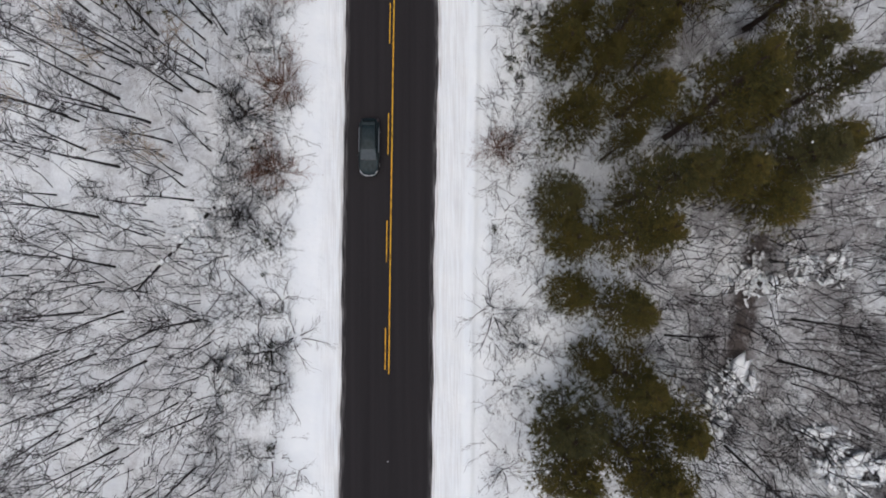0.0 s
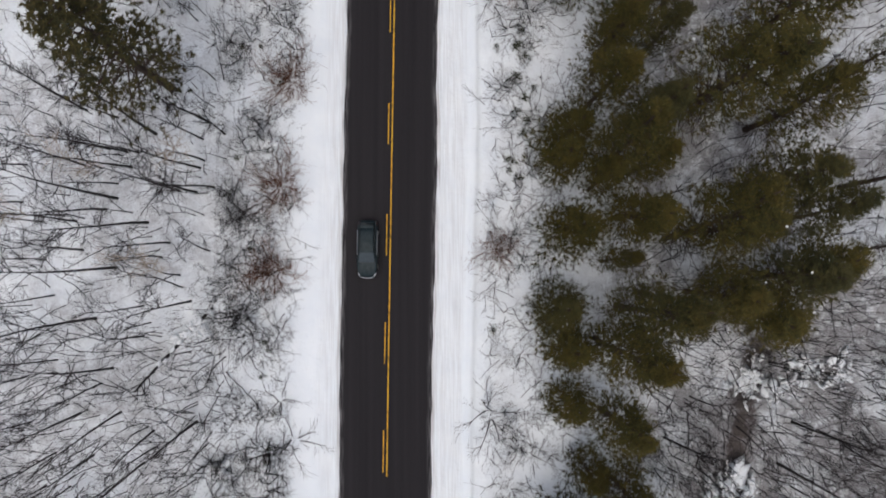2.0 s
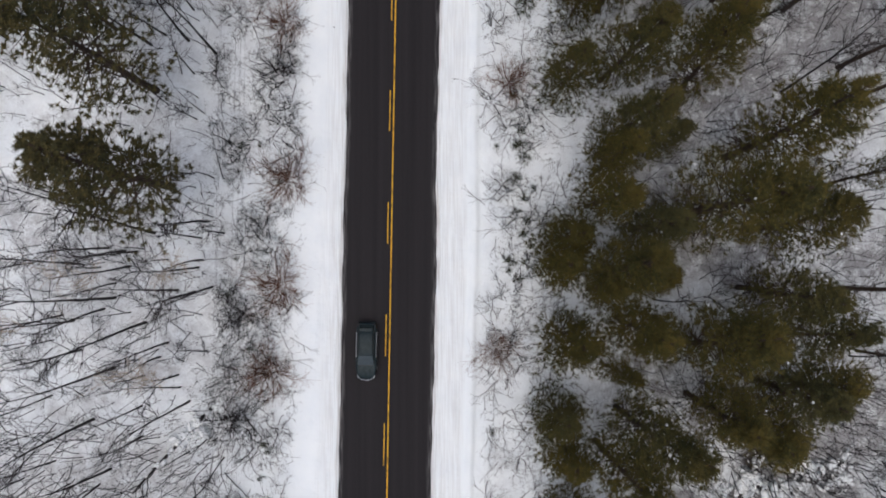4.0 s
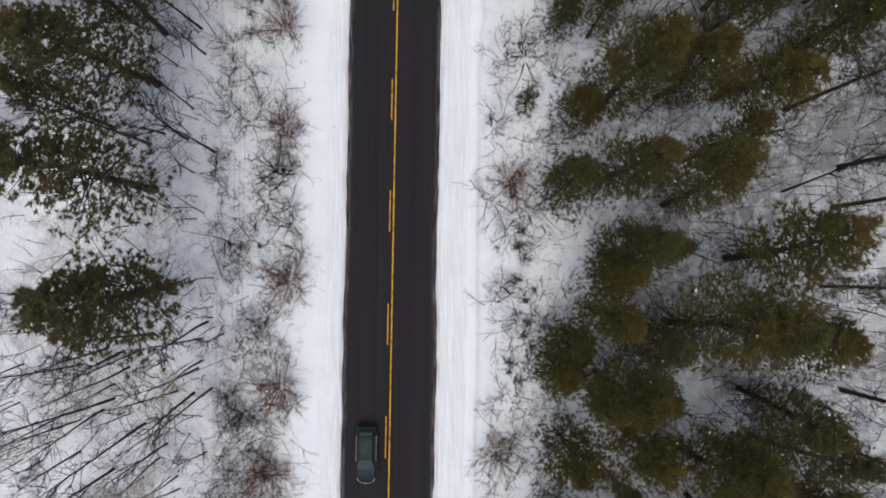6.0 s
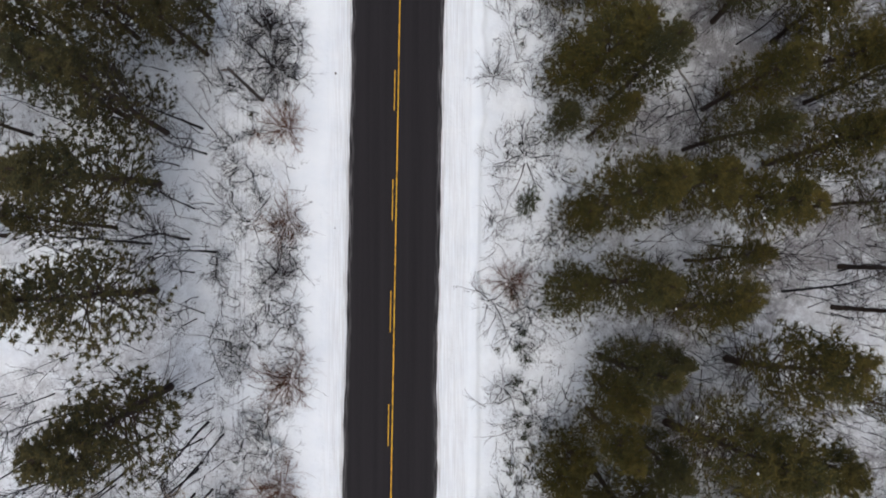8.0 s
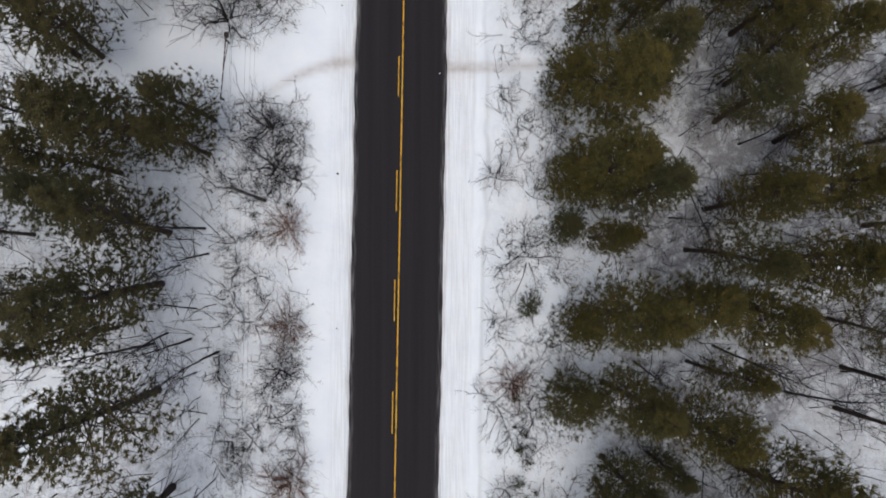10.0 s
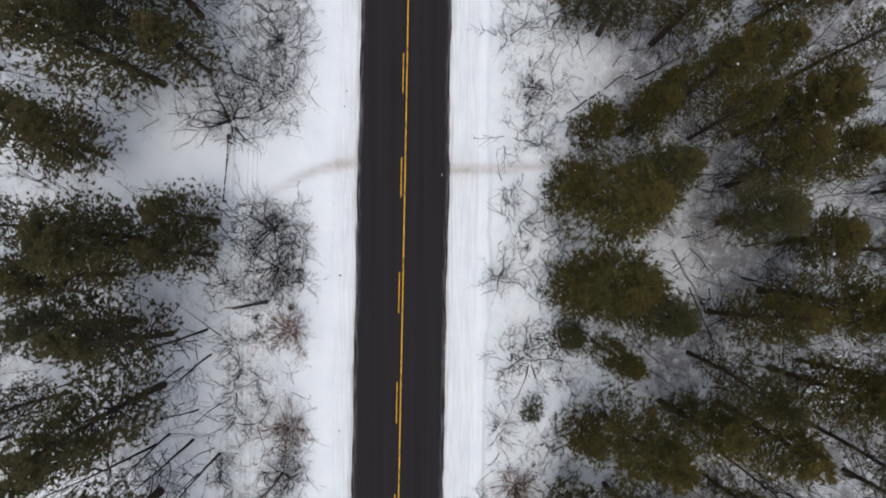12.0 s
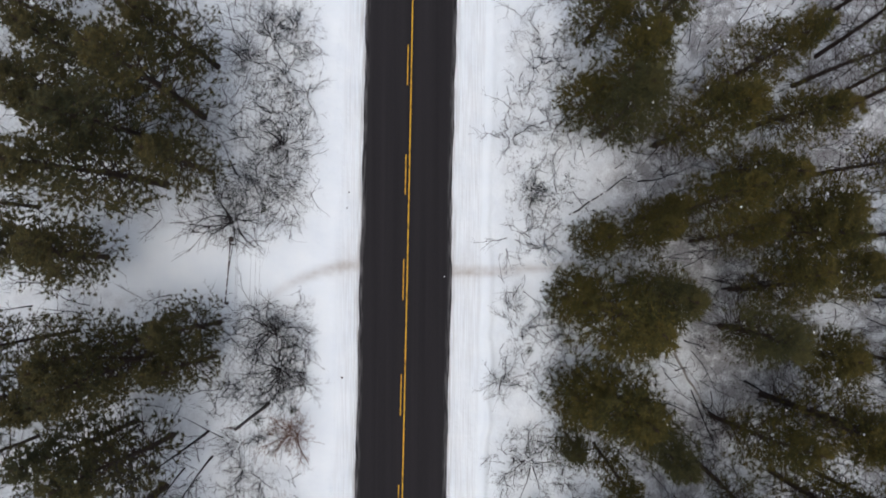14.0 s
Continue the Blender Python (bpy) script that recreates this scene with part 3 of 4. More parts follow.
# east, north and radius
SHRUBS_A = [(4.0, 1.4, 1.0), (4.1, -3.2, 2.9), (4.9, -16.3, 2.1), (5.8, 13.9, 1.9), (6.7, 9.0, 1.6), (6.6, -5.6, 1.9),
    (5.6, -9.7, 1.9), (6.1, -12.2, 1.4), (4.3, 30.6, 2.3), (5.2, 23.6, 1.9), (5.3, 43.2, 2.3), (4.5, 36.7, 1.9),
    (9.9, 40.9, 1.9), (8.5, 44.1, 2.1), (8.5, 35.7, 1.4), (6.3, 11.3, 1.4), (4.5, 49.4, 2.1), (7.1, 45.1, 1.9),
    (10.3, 38.6, 1.9), (10.0, 35.5, 2.1), (8.2, 60.7, 1.9), (5.1, 69.5, 2.6), (7.1, 42.6, 2.8), (7.5, 53.8, 1.9),
    (8.9, 70.2, 1.9), (7.9, 78.2, 2.3), (5.6, 55.6, 1.6), (-16.2, 3.7, 2.3), (-13.0, 3.7, 2.1), (-15.0, -6.2, 2.8),
    (-12.0, -5.5, 2.6), (-13.0, -2.3, 2.6)]
SHRUBS_B = [(-17.1, -7.3, 2.1), (-13.9, -10.0, 2.8), (-19.3, -14.3, 1.9), (-13.9, -15.1, 2.6), (-11.6, -16.4, 1.9), (-15.7, -17.3, 1.9),
    (-16.7, 8.4, 2.1), (-15.8, 12.6, 2.1), (-13.0, -8.2, 2.1), (-13.8, 18.9, 2.3), (-14.3, 30.6, 2.1), (-15.6, 27.3, 2.1),
    (-12.9, 28.7, 2.1), (-16.1, 19.4, 1.9), (-18.4, 23.1, 1.6), (-14.2, 21.3, 1.9), (-12.9, 32.5, 2.1), (-12.8, 34.8, 1.6),
    (-15.2, 40.9, 1.9), (-15.6, 37.1, 1.9), (-17.4, 27.4, 2.1), (-15.2, 33.9, 1.6), (-16.5, 30.6, 1.9), (-18.4, 33.4, 1.9),
    (-17.5, 39.9, 2.1), (-14.4, 53.6, 2.8), (-13.9, 50.1, 2.8), (-11.6, 48.9, 1.9), (-11.9, 26.6, 2.1),
    (-13.3, 63.0, 2.1), (-16.9, 41.9, 1.6)]
SHRUBS_C = [(-12.2, 30.4, 2.1), (-18.0, 52.7, 1.9), (-15.1, 44.7, 1.6), (-11.8, 72.9, 2.3), (-14.7, 71.5, 2.6), (-13.7, 68.7, 2.3),
    (-14.7, 78.1, 2.3), (-16.6, 75.8, 2.1), (-16.0, 65.8, 2.1), (-17.5, 69.6, 1.9), (-13.7, 74.8, 2.1), (-18.4, 72.4, 1.9),
    (-12.4, 79.6, 1.9), (-13.7, 66.3, 1.9), (-11.6, 76.7, 1.6)]
SHRUBS = SHRUBS_A + SHRUBS_B + SHRUBS_C
RED_SHRUBS_A = [(4.6, 10.1, 2.0), (5.9, 32.2, 2.1), (-13.0, 15.4, 2.6), (-13.9, 8.4, 2.6), (-12.4, 24.1, 2.6), (-12.6, 45.0, 2.4),
    (-12.7, 37.0, 2.3)]
RED_SHRUBS = RED_SHRUBS_A

# ---- pines east of the road ----
rng = random.Random(7)
high_pines = Kind([lambda s=s: pine(s, low=0.36, wide=2.4, levels=24, per=5, tufts=22, size=0.30, blades=9, width=0.034, dead=110) for s in (31, 32, 33, 34)])
young_pines = Kind([lambda s=s: pine(s, tall=10.0, low=0.10, wide=2.4, levels=17, per=6, tufts=22, size=0.30, blades=9, width=0.034, dead=0) for s in (21, 22, 23)])
bare_pines = Kind([lambda s=s: pine(s, low=0.60, wide=2.4, levels=14, per=5, tufts=20, size=0.30, blades=9, width=0.034, dead=90) for s in (36, 37)])
white_pines = Kind([lambda s=s: pine(s, low=0.17 + 0.04 * (s % 3), wide=2.4, levels=27, per=5, tufts=22, size=0.30, blades=9, width=0.034) for s in range(11, 18)])
for n, (x, y, tall, wide) in enumerate(PINES_EAST):
    label = "tall white pine with dense olive-green needles" if tall > 16 else "young white pine with soft olive-green needles"
    if tall < 14 and x < 11.6:
        young_pines.put(n, stand(x, y, rng.uniform(0, 360), wide / 2.4 * 1.25, tall / 10.0), "young white pine branched thickly down to the snow", "pine tree", "pines east of the road")
    elif x > 17:
        high_pines.put(n, stand(x, y, rng.uniform(0, 360), wide / 2.4 * 1.42, tall / 20.0), "tall white pine with a long bare trunk under olive-green needles", "pine tree", "pines east of the road")
    else:
        white_pines.put(n * 3, stand(x, y, rng.uniform(0, 360), wide / 2.4 * 1.30, tall / 20.0), label + " standing in snow", "pine tree", "pines east of the road")
for n, (x, y) in enumerate(HIGH_PINES):
    bare_pines.put(n, stand(x, y, rng.uniform(0, 360), 1.1, rng.uniform(0.95, 1.12)), "tall white pine with a long bare trunk and dead branch stubs", "pine tree", "pines east of the road")

# the wood goes on eastward, too thick to see each foot
# random infill; the outermost pines are unseen, added to block light at the edge
stood = [(a, b) for a, b, *_ in PINES_EAST + HIGH_PINES]
for n in range(420):
    x, y = rng.uniform(26.5, 41), rng.uniform(9, 64)
    gap = 5.2 if y < 26 else 5.6 if y < 46 else 4.0
    if all((x - a) ** 2 + (y - b) ** 2 > gap**2 for a, b in stood):
        stood.append((x, y))
        tall = rng.uniform(11, 20)
        (high_pines if n % 3 else white_pines).put(n, stand(x, y, rng.uniform(0, 360), rng.uniform(0.75, 1.05), tall / 20.0), "white pine with olive-green needles deep in the snowy wood", "pine tree", "pines east of the road")

# ---- pines west of the road ----
red_pines = Kind([lambda s=s: pine(s, low=0.24, wide=2.7, levels=26, per=5, tufts=15, size=0.20, blades=13, width=0.056, open_tips=True, mat=DARK_NEEDLES, caps=1) for s in range(41, 46)])
for n, (x, y, tall, wide) in enumerate(PINES_WEST):
    red_pines.put(n * 2, stand(x, y, rng.uniform(0, 360), wide / 2.7 * 1.33, tall / 20.0), "tall red pine with tufted dark needles and open lower branches", "pine tree", "pines west of the road")

# random infill westward, its unseen outer pines added to shade the edge
standing = [(a, b) for a, b, *_ in PINES_WEST]
for n in range(160):
    x, y = rng.uniform(-41, -25), rng.uniform(36, 84)
    if not 53.5 < y < 63.5 and all((x - a) ** 2 + (y - b) ** 2 > 4.2**2 for a, b in standing):
        standing.append((x, y))
        red_pines.put(n, stand(x, y, rng.uniform(0, 360), rng.uniform(0.85, 1.15), rng.uniform(0.7, 1.0)), "red pine with tufted dark needles deep in the snowy wood", "pine tree", "pines west of the road")

# ---- firs on the verge ----
firs = Kind([lambda s=s: pine(s, tall=4.0, wide=1.2, low=0.05, levels=11, per=5, tufts=4, size=0.28, blades=6, width=0.035, mat=FIR_NEEDLES, caps=1, name="fir_tree", dead=0) for s in (61, 62)])
sprigs = Kind([lambda s=s: pine(s, tall=1.3, wide=0.6, low=0.05, levels=6, per=4, tufts=3, size=0.2, blades=5, width=0.03, mat=FIR_NEEDLES, caps=1, name="fir_sapling", dead=0) for s in (65, 66, 67)])
firs.put(0, stand(7.05, 38.6, 20, 1.4, 1.05), "small bushy green fir on the snowy verge", "fir tree", "firs on the verge")
for n, (x, y) in enumerate(FIRS):
    k = rng.uniform(0.8, 1.4)
    sprigs.put(n, stand(x, y, rng.uniform(0, 360), k, k), "knee-high fir sapling poking through the snow", "fir sapling", "firs on the verge")

for n in range(30):
    y = rng.uniform(-20, 80)
    d = rng.uniform(-14.0, -8.6) if n < 20 else rng.uniform(8.0, 11.5)
    x = d + float(centre(np.array(y)))
    if clearing(np.array([x]), np.array([y]))[0] < 0.05:
        k = rng.uniform(0.5, 0.9)
        sprigs.put(n, stand(x, y, rng.uniform(0, 360), k, k), "small dark evergreen sprig among the verge shrubs", "fir sapling", "firs on the verge")

# ---- leafless trees ----
bare_trees = Kind([
    lambda: bare_tree(101, limbs=13, reach=0.16), lambda: bare_tree(102, limbs=12, reach=0.13), lambda: bare_tree(103, forked=True, limbs=12, reach=0.18),
    lambda: bare_tree(104, limbs=13, reach=0.18), lambda: bare_tree(105, limbs=12, reach=0.13), lambda: bare_tree(106, forked=True, limbs=12, reach=0.16)])
tan_trees = Kind([lambda: bare_tree(121, limbs=16, reach=0.17, twig=TAN_TWIG, counts=(5, 4)), lambda: bare_tree(122, limbs=15, reach=0.15, twig=TAN_TWIG, counts=(5, 4))])
saplings = Kind([lambda s=s: bare_tree(s, tall=6.0, limbs=8, reach=0.22, name="sapling", counts=(3, 2)) for s in (131, 132, 133, 134)])
for n, (x, y, tall) in enumerate(BARE_WEST + BARE_EAST):
    bare_trees.put((n * 5 + n // 6) if tall < 11 else (0, 1, 3, 4)[n % 4], stand(x, y, rng.uniform(0, 360), tall / 12.0 * (0.9 if tall > 12 else 1.0), tall / 12.0), "leafless grey-barked tree with fine bare branches in snow", "bare tree", "bare trees of the wood")
for x, y, tall in ((-19.5, 17.5, 11), (-23.0, 9.5, 10), (-25.5, 17.0, 12), (-21.5, 8.0, 9), (-30.0, 12.5, 11)):
    tan_trees.put(int(tall), stand(x, y, rng.uniform(0, 360), tall / 12.0, tall / 12.0), "leafless beech with pale tan twigs in snow", "bare tree", "bare trees of the wood")

taken = stood + standing + [(a, b) for a, b, *_ in BARE_WEST + BARE_EAST]


def free(x, y, gap):
    return all((x - a) ** 2 + (y - b) ** 2 > gap * gap for a, b in taken)


def in_wood(x, y):
    return lie(x, y)[1] > 0.03 and (x < 18 or creek_gap(np.array([x]), np.array([y]))[0] > 0.8)


for n in range(480):
    west = n % 3 != 2
    x, y = (rng.uniform(-39, -17.5) if west else rng.uniform(15, 39)), rng.uniform(-24, 84)
    gap = 1.3 if west and y < 27 else (1.9 if west else 2.2)
    if not free(x, y, gap) or not in_wood(x, y) or (y > 3 and rng.random() < (0.5 if west else 0.3)):
        continue
    taken.append((x, y))
    tall = rng.uniform(3.5, 9.5)
    if tall > 7.2:
        bare_trees.put(n, stand(x, y, rng.uniform(0, 360), tall / 12.0, tall / 12.0), "slim leafless tree with fine bare branches in snow", "bare tree", "bare trees of the wood")
    else:
        saplings.put(n, stand(x, y, rng.uniform(0, 360), tall / 6.0, tall / 6.0), "thin leafless sapling in the snow", "sapling", "saplings of the wood")

# ---- shrubs along both verges ----
shrubs = Kind([lambda s=s: shrub(s, 5 + s % 4) for s in (201, 202, 203, 204, 205, 206)])
red_shrubs = Kind([lambda s=s: shrub(s, 30, RED_TWIG, 0.9, 1.0, 0.024, 0.15) for s in (221, 222)])
for n, (x, y, wide) in enumerate(SHRUBS):
    shrubs.put(n * 5 + n // 6, stand(x, y, rng.uniform(0, 360), wide / 2.0, min(wide / 2.0, 1.1)), "leafless grey shrub with spreading stems on the snowy verge", "shrub", "shrubs along the verge")
alders = Kind([lambda s=s: shrub(s, 11, None, 0.75, 1.5, 0.042, 0.22) for s in (231, 232)])
for n, (x, y, wide) in enumerate(((-17.9, 62.5, 4.6), (-14.2, 53.4, 3.4), (-13.8, 50.2, 3.4), (-13.6, 69.0, 3.0), (-13.4, 33.2, 2.8),
        (-16.4, 4.7, 3.2), (-14.0, -6.5, 3.0), (-18.2, -7.7, 2.7), (-16.1, 13.2, 2.6))):
    alders.put(n, stand(x, y, rng.uniform(0, 360), wide / 2.0, wide / 2.0), "tall many-stemmed leafless alder fanning out of the snow", "shrub", "shrubs along the verge")
for n, (x, y, wide) in enumerate(RED_SHRUBS):
    red_shrubs.put(n, stand(x, y, rng.uniform(0, 360), wide / 1.9, wide / 1.9), "leafless shrub with reddish-brown stems on the snowy verge", "shrub", "shrubs along the verge")
n = 0
while n < 135:
    west = rng.random() < 0.72
    d = rng.uniform(-14.8, -7.8) if west else rng.uniform(9.0, 14.0)
    y = rng.uniform(-22, 82)
    x = d + float(centre(np.array(y)))
    if clearing(np.array([x]), np.array([y]))[0] > 0.05 or (west and y < 4 and rng.random() < 0.7):
        continue
    wide = rng.uniform(0.8, 1.9)
    shrubs.put(n, stand(x, y, rng.uniform(0, 360), wide / 2.0, wide / 2.0), "low leafless shrub poking through the snow", "shrub", "shrubs along the verge")
    n += 1


# ---- undergrowth: twigs through the snow ----
def undergrowth(name, seed, count, x0, x1, label, mat, size, y0=-25, y1=85):
    rng = random.Random(seed)
    tubes = Tubes()
    xs, yy = [], []
    while len(xs) < count:
        y = rng.uniform(y0, y1)
        d = rng.uniform(x0, x1)
        x = d + float(centre(np.array(y)))
        xs.append(x), yy.append(y)
    xs, yy = np.array(xs), np.array(yy)
    z, wood, *_ = land(xs - centre(yy), yy)
    patch = field(xs, yy, 2.6, seed, 3)
    for x, y, h, w, p in zip(xs, yy, z, wood, patch):
        if w < 0.03 or p < rng.uniform(0.43, 0.60):
            continue
        for _ in range(rng.randint(3, 7)):
            q, out = rng.uniform(0, 6.28), rng.uniform(0.2, 1.6)
            start = Vector((x + rng.uniform(-0.3, 0.3), y + rng.uniform(-0.3, 0.3), h - 0.1))
            long = size * rng.uniform(0.5, 1.4)
            line = bent(rng, start, Vector((math.cos(q) * out, math.sin(q) * out, 0.75)), long, 2, 0.22)
            r = rng.uniform(0.005, 0.013)
            tubes.stem(line, taper(r, 0.005, 3), 3)
            for _ in range(2):
                k = rng.uniform(0.25, 1.8)
                b = int(k)
                tubes.stem(bent(rng, line[b].lerp(line[b + 1], k - b), aside(rng, line[b + 1] - line[b], 0.7), long * rng.uniform(0.3, 0.55), 2, 0.25), taper(r * 0.7, 0.004, 3), 3)
    ob = mesh_part(name, tubes.verts, tubes.faces, mat, None)
    return tagged(ob, label, "undergrowth", kind="stuff")


undergrowth("undergrowth", 301, 1400, -41, -14, "bare grey undergrowth twigs poking through forest snow", TWIG, 0.9)
undergrowth("undergrowth", 302, 3200, 11.0, 41, "bare dark undergrowth twigs poking through forest snow", BARK, 1.1)
undergrowth("undergrowth", 303, 1900, -14.5, -7.4, "thicket of bare twigs along the verge", TWIG, 0.8)
undergrowth("undergrowth", 304, 1400, 8.3, 14.0, "thicket of bare twigs along the verge", TWIG, 0.7)
undergrowth("undergrowth", 305, 2400, 20.0, 42, "tangled bare brush over the snowy creek bank", BARK, 1.3, -22, 5)


def thicket(name, seed, count, d0, d1, label, mat, y0=-25, y1=85):
    """Long arching stems and their fine twigs, standing close."""
    rng = random.Random(seed)
    tubes = Tubes()
    for _ in range(count):
        y, d = rng.uniform(y0, y1), rng.uniform(d0, d1)
        x = d + float(centre(np.array(y)))
        if not in_wood(x, y) or float(field(np.array(x), np.array(y), 2.6, seed, 2)) < rng.uniform(0.36, 0.62):
            continue
        q, out, long = rng.uniform(0, 6.28), rng.uniform(0.3, 1.3), rng.uniform(1.2, 3.4)
        line = bent(rng, Vector((x, y, ground_z(x, y) - 0.15)), Vector((math.cos(q) * out, math.sin(q) * out, 1)), long, 5, 0.24, -0.02)
        r = 0.010 + 0.008 * long
        tubes.stem(line, taper(r, 0.007, 6), 3)
        fork(rng, tubes, line, r * 0.5, long * 0.34, (4, 2), 0.7, 0.0065)
    return tagged(mesh_part(name, tubes.verts, tubes.faces, mat, None), label, "brush", kind="stuff")


thicket("verge_brush", 321, 700, -16.5, -7.9, "dense leafless brush arching over the snowy verge", TWIG)
thicket("verge_brush", 323, 520, -14.8, -8.2, "dense leafless purple-grey brush beside the side track", TWIG, 47, 80)
thicket("verge_brush", 324, 750, -14.5, -8.2, "dense leafless brush arching over the snowy verge", TWIG, -22, 14)
thicket("verge_brush", 322, 1450, 7.8, 15.5, "dense leafless brush arching over the snowy verge", TWIG)


def pole_wood(name, seed, count, x0, x1, label, y0=-25, y1=85):
    """Thin upright stems between the trees."""
    rng = random.Random(seed)
    tubes = Tubes()
    for _ in range(count):
        y, x = rng.uniform(y0, y1), rng.uniform(x0, x1)
        if not free(x, y, 0.4) or not in_wood(x, y):
            continue
        tall = rng.uniform(2.0, 7.5)
        line = bent(rng, Vector((x, y, ground_z(x, y) - 0.2)), Vector((rng.gauss(0, 0.22), rng.gauss(0, 0.22), 1)), tall, 3, 0.16)
        r = 0.012 + 0.0055 * tall
        tubes.stem(line, taper(r, 0.008, 4), 3)
        for _ in range(4):
            k = rng.choice((1, 1, 2))
            q = line[k].lerp(line[k + 1], rng.random())
            tubes.stem(bent(rng, q, aside(rng, line[k + 1] - line[k], 0.8), tall * rng.uniform(0.08, 0.22), 2, 0.3), taper(r * 0.5, 0.006, 3), 3)
    return tagged(mesh_part(name, tubes.verts, tubes.faces, BARK, None), label, "saplings", kind="stuff")


pole_wood("sapling_thicket", 311, 2200, 14, 40, "thin leafless saplings crowding between the pines")
pole_wood("sapling_thicket", 312, 900, -40, -17.5, "thin leafless saplings crowding the snowy wood", -25, 4)
pole_wood("sapling_thicket", 314, 850, -40, -17.5, "thin leafless saplings scattered through the snowy wood", 4, 85)
pole_wood("sapling_thicket", 313, 700, 17, 40, "thin leafless saplings crowding the creek bank", -22, 8)


# ---- snow lying on brush and stones ----
SNOW_SPOTS_A = [(25.8, 1.0, 0.4), (25.0, -0.6, 0.55), (26.1, -0.6, 0.5), (25.3, -1.8, 0.6), (26.4, -1.7, 0.6), (28.2, -1.3, 0.5), (29.8, -0.1, 0.5), (30.7, -0.1, 0.6),
    (32.8, 0.8, 0.55), (32.6, -0.6, 0.5), (22.9, -1.3, 0.35), (23.5, -9.7, 1.0), (22.3, -9.6, 0.5), (25.1, -9.7, 0.5), (22.9, -12.1, 0.7), (30.0, -13.4, 0.7)]
SNOW_SPOTS_B = [(31.8, -14.8, 1.0), (32.3, -16.1, 1.0), (34.1, -16.1, 0.9), (-19.8, 4.2, 0.55), (-17.7, -8.0, 0.6), (-15.5, 12.3, 0.3), (-14.9, 11.8, 0.3), (23.7, -8.1, 0.5),
    (-21.2, 2.6, 0.4), (-20.6, 3.3, 0.35), (-13.9, 19.1, 0.3), (-15.2, 21.0, 0.25), (7.2, 53.9, 0.3), (7.6, 54.3, 0.35), (8.9, 59.9, 0.4), (-12.6, 72.6, 0.5)]


def snow_clump(seed):
    rng = random.Random(seed)
    ob = new("snow_clump")
    for k in range(24):
        q, r = rng.uniform(0, 6.28), (rng.random() ** 0.6) * 1.35 if k else 0
        piece = part("cushion", lump(rng, rng.uniform(0.05, 0.20) * (2.8 if k < 5 else 1), 0.35, 1.5), CLEAN_SNOW, ob)
        piece.matrix_basis = pose(math.cos(q) * r, math.sin(q) * r * 0.8, rng.uniform(0.4, 1.0), 0, 0, rng.uniform(0, 180)) @ Matrix.Diagonal((rng.uniform(1.0, 1.9), rng.uniform(0.5, 1.0), 1, 1))
    return ob


clumps = Kind([lambda s=s: snow_clump(s) for s in (401, 402, 403, 404)])
for n, (x, y, wide) in enumerate(SNOW_SPOTS_A + SNOW_SPOTS_B):
    clumps.put(n, stand(x, y, rng.uniform(0, 360), wide * 1.55, wide * 1.2), "clump of fresh white snow on low brush", "snow clump", "snow clumps")


# ---- fallen trunks ----
def fallen(x0, y0, x1, y1, r, mat, label, lift=0.25, snow=True):
    rng = random.Random(int(abs(x0 * 13 + y0 * 7)))
    log = new("fallen_trunk")
    a, b = Vector((x0, y0, ground_z(x0, y0) + r * 0.6)), Vector((x1, y1, ground_z(x1, y1) + r * 0.4 + lift))
    mid = (a + b) / 2
    log.location = mid
    line = [a.lerp(b, i / 8) - mid + Vector((rng.uniform(-0.06, 0.06), rng.uniform(-0.06, 0.06), rng.uniform(-0.02, 0.02))) for i in range(9)]
    for p in line:
        p.z = max(p.z, ground_z(p.x + mid.x, p.y + mid.y) + r * 0.8 - mid.z)
    body, side = Tubes(), Tubes()
    body.stem(line, taper(r, r * 0.45, 9), 7)
    fork(rng, side, line[4:], r * 0.3, (b - a).length * 0.22, (7, 3), 0.8)
    mesh_part("trunk", body.verts, body.faces, mat, log, "", True)
    mesh_part("crown_wood", side.verts, side.faces, BARK, log)
    if snow:
        for k in range(14):
            piece = part("snow_cover", lump(rng, r * rng.uniform(0.4, 1.5), 0.45, 1.5), CLEAN_SNOW, log)
            f = rng.uniform(0.2, 7.8)
            piece.location = line[int(f)].lerp(line[int(f) + 1], f - int(f)) + Vector((rng.uniform(-1, 1) * r, rng.uniform(-1, 1) * r, r * 0.8))
    return tagged(log, label, "fallen trunk")


fallen(13.7, 42.2, 16.4, 47.2, 0.11, BIRCH, "pale birch trunk lying on the snow under pines", 0.6, False)
fallen(18.9, 51.7, 22.0, 46.1, 0.12, BIRCH, "pale birch trunk fallen between the pines", 0.5, False)
fallen(20.4, 48.6, 22.3, 43.7, 0.06, BARK, "thin dark trunk fallen between the pines", 0.5, False)
fallen(10.3, 63.1, 15.9, 66.9, 0.075, BARK, "snow-dusted dark trunk fallen at the edge of the pines")
fallen(-18.6, 5.4, -25.0, -1.5, 0.17, BARK, "dark fallen trunk dusted with snow in the wood", 0.2)
fallen(-17.6, 0.1, -14.8, -2.7, 0.05, BARK, "thin grey fallen stem on open snow", 0.1, False)
fallen(27.0, 0.8, 33.0, -0.3, 0.07, BARK, "dark fallen stem capped with snow", 0.2)


# ---- clods on the banks and the road ----
def clod(seed, radius, mat):
    rng = random.Random(seed)
    ob = new("clod")
    part("lump", lump(rng, radius, 0.7), mat, ob)
    return ob


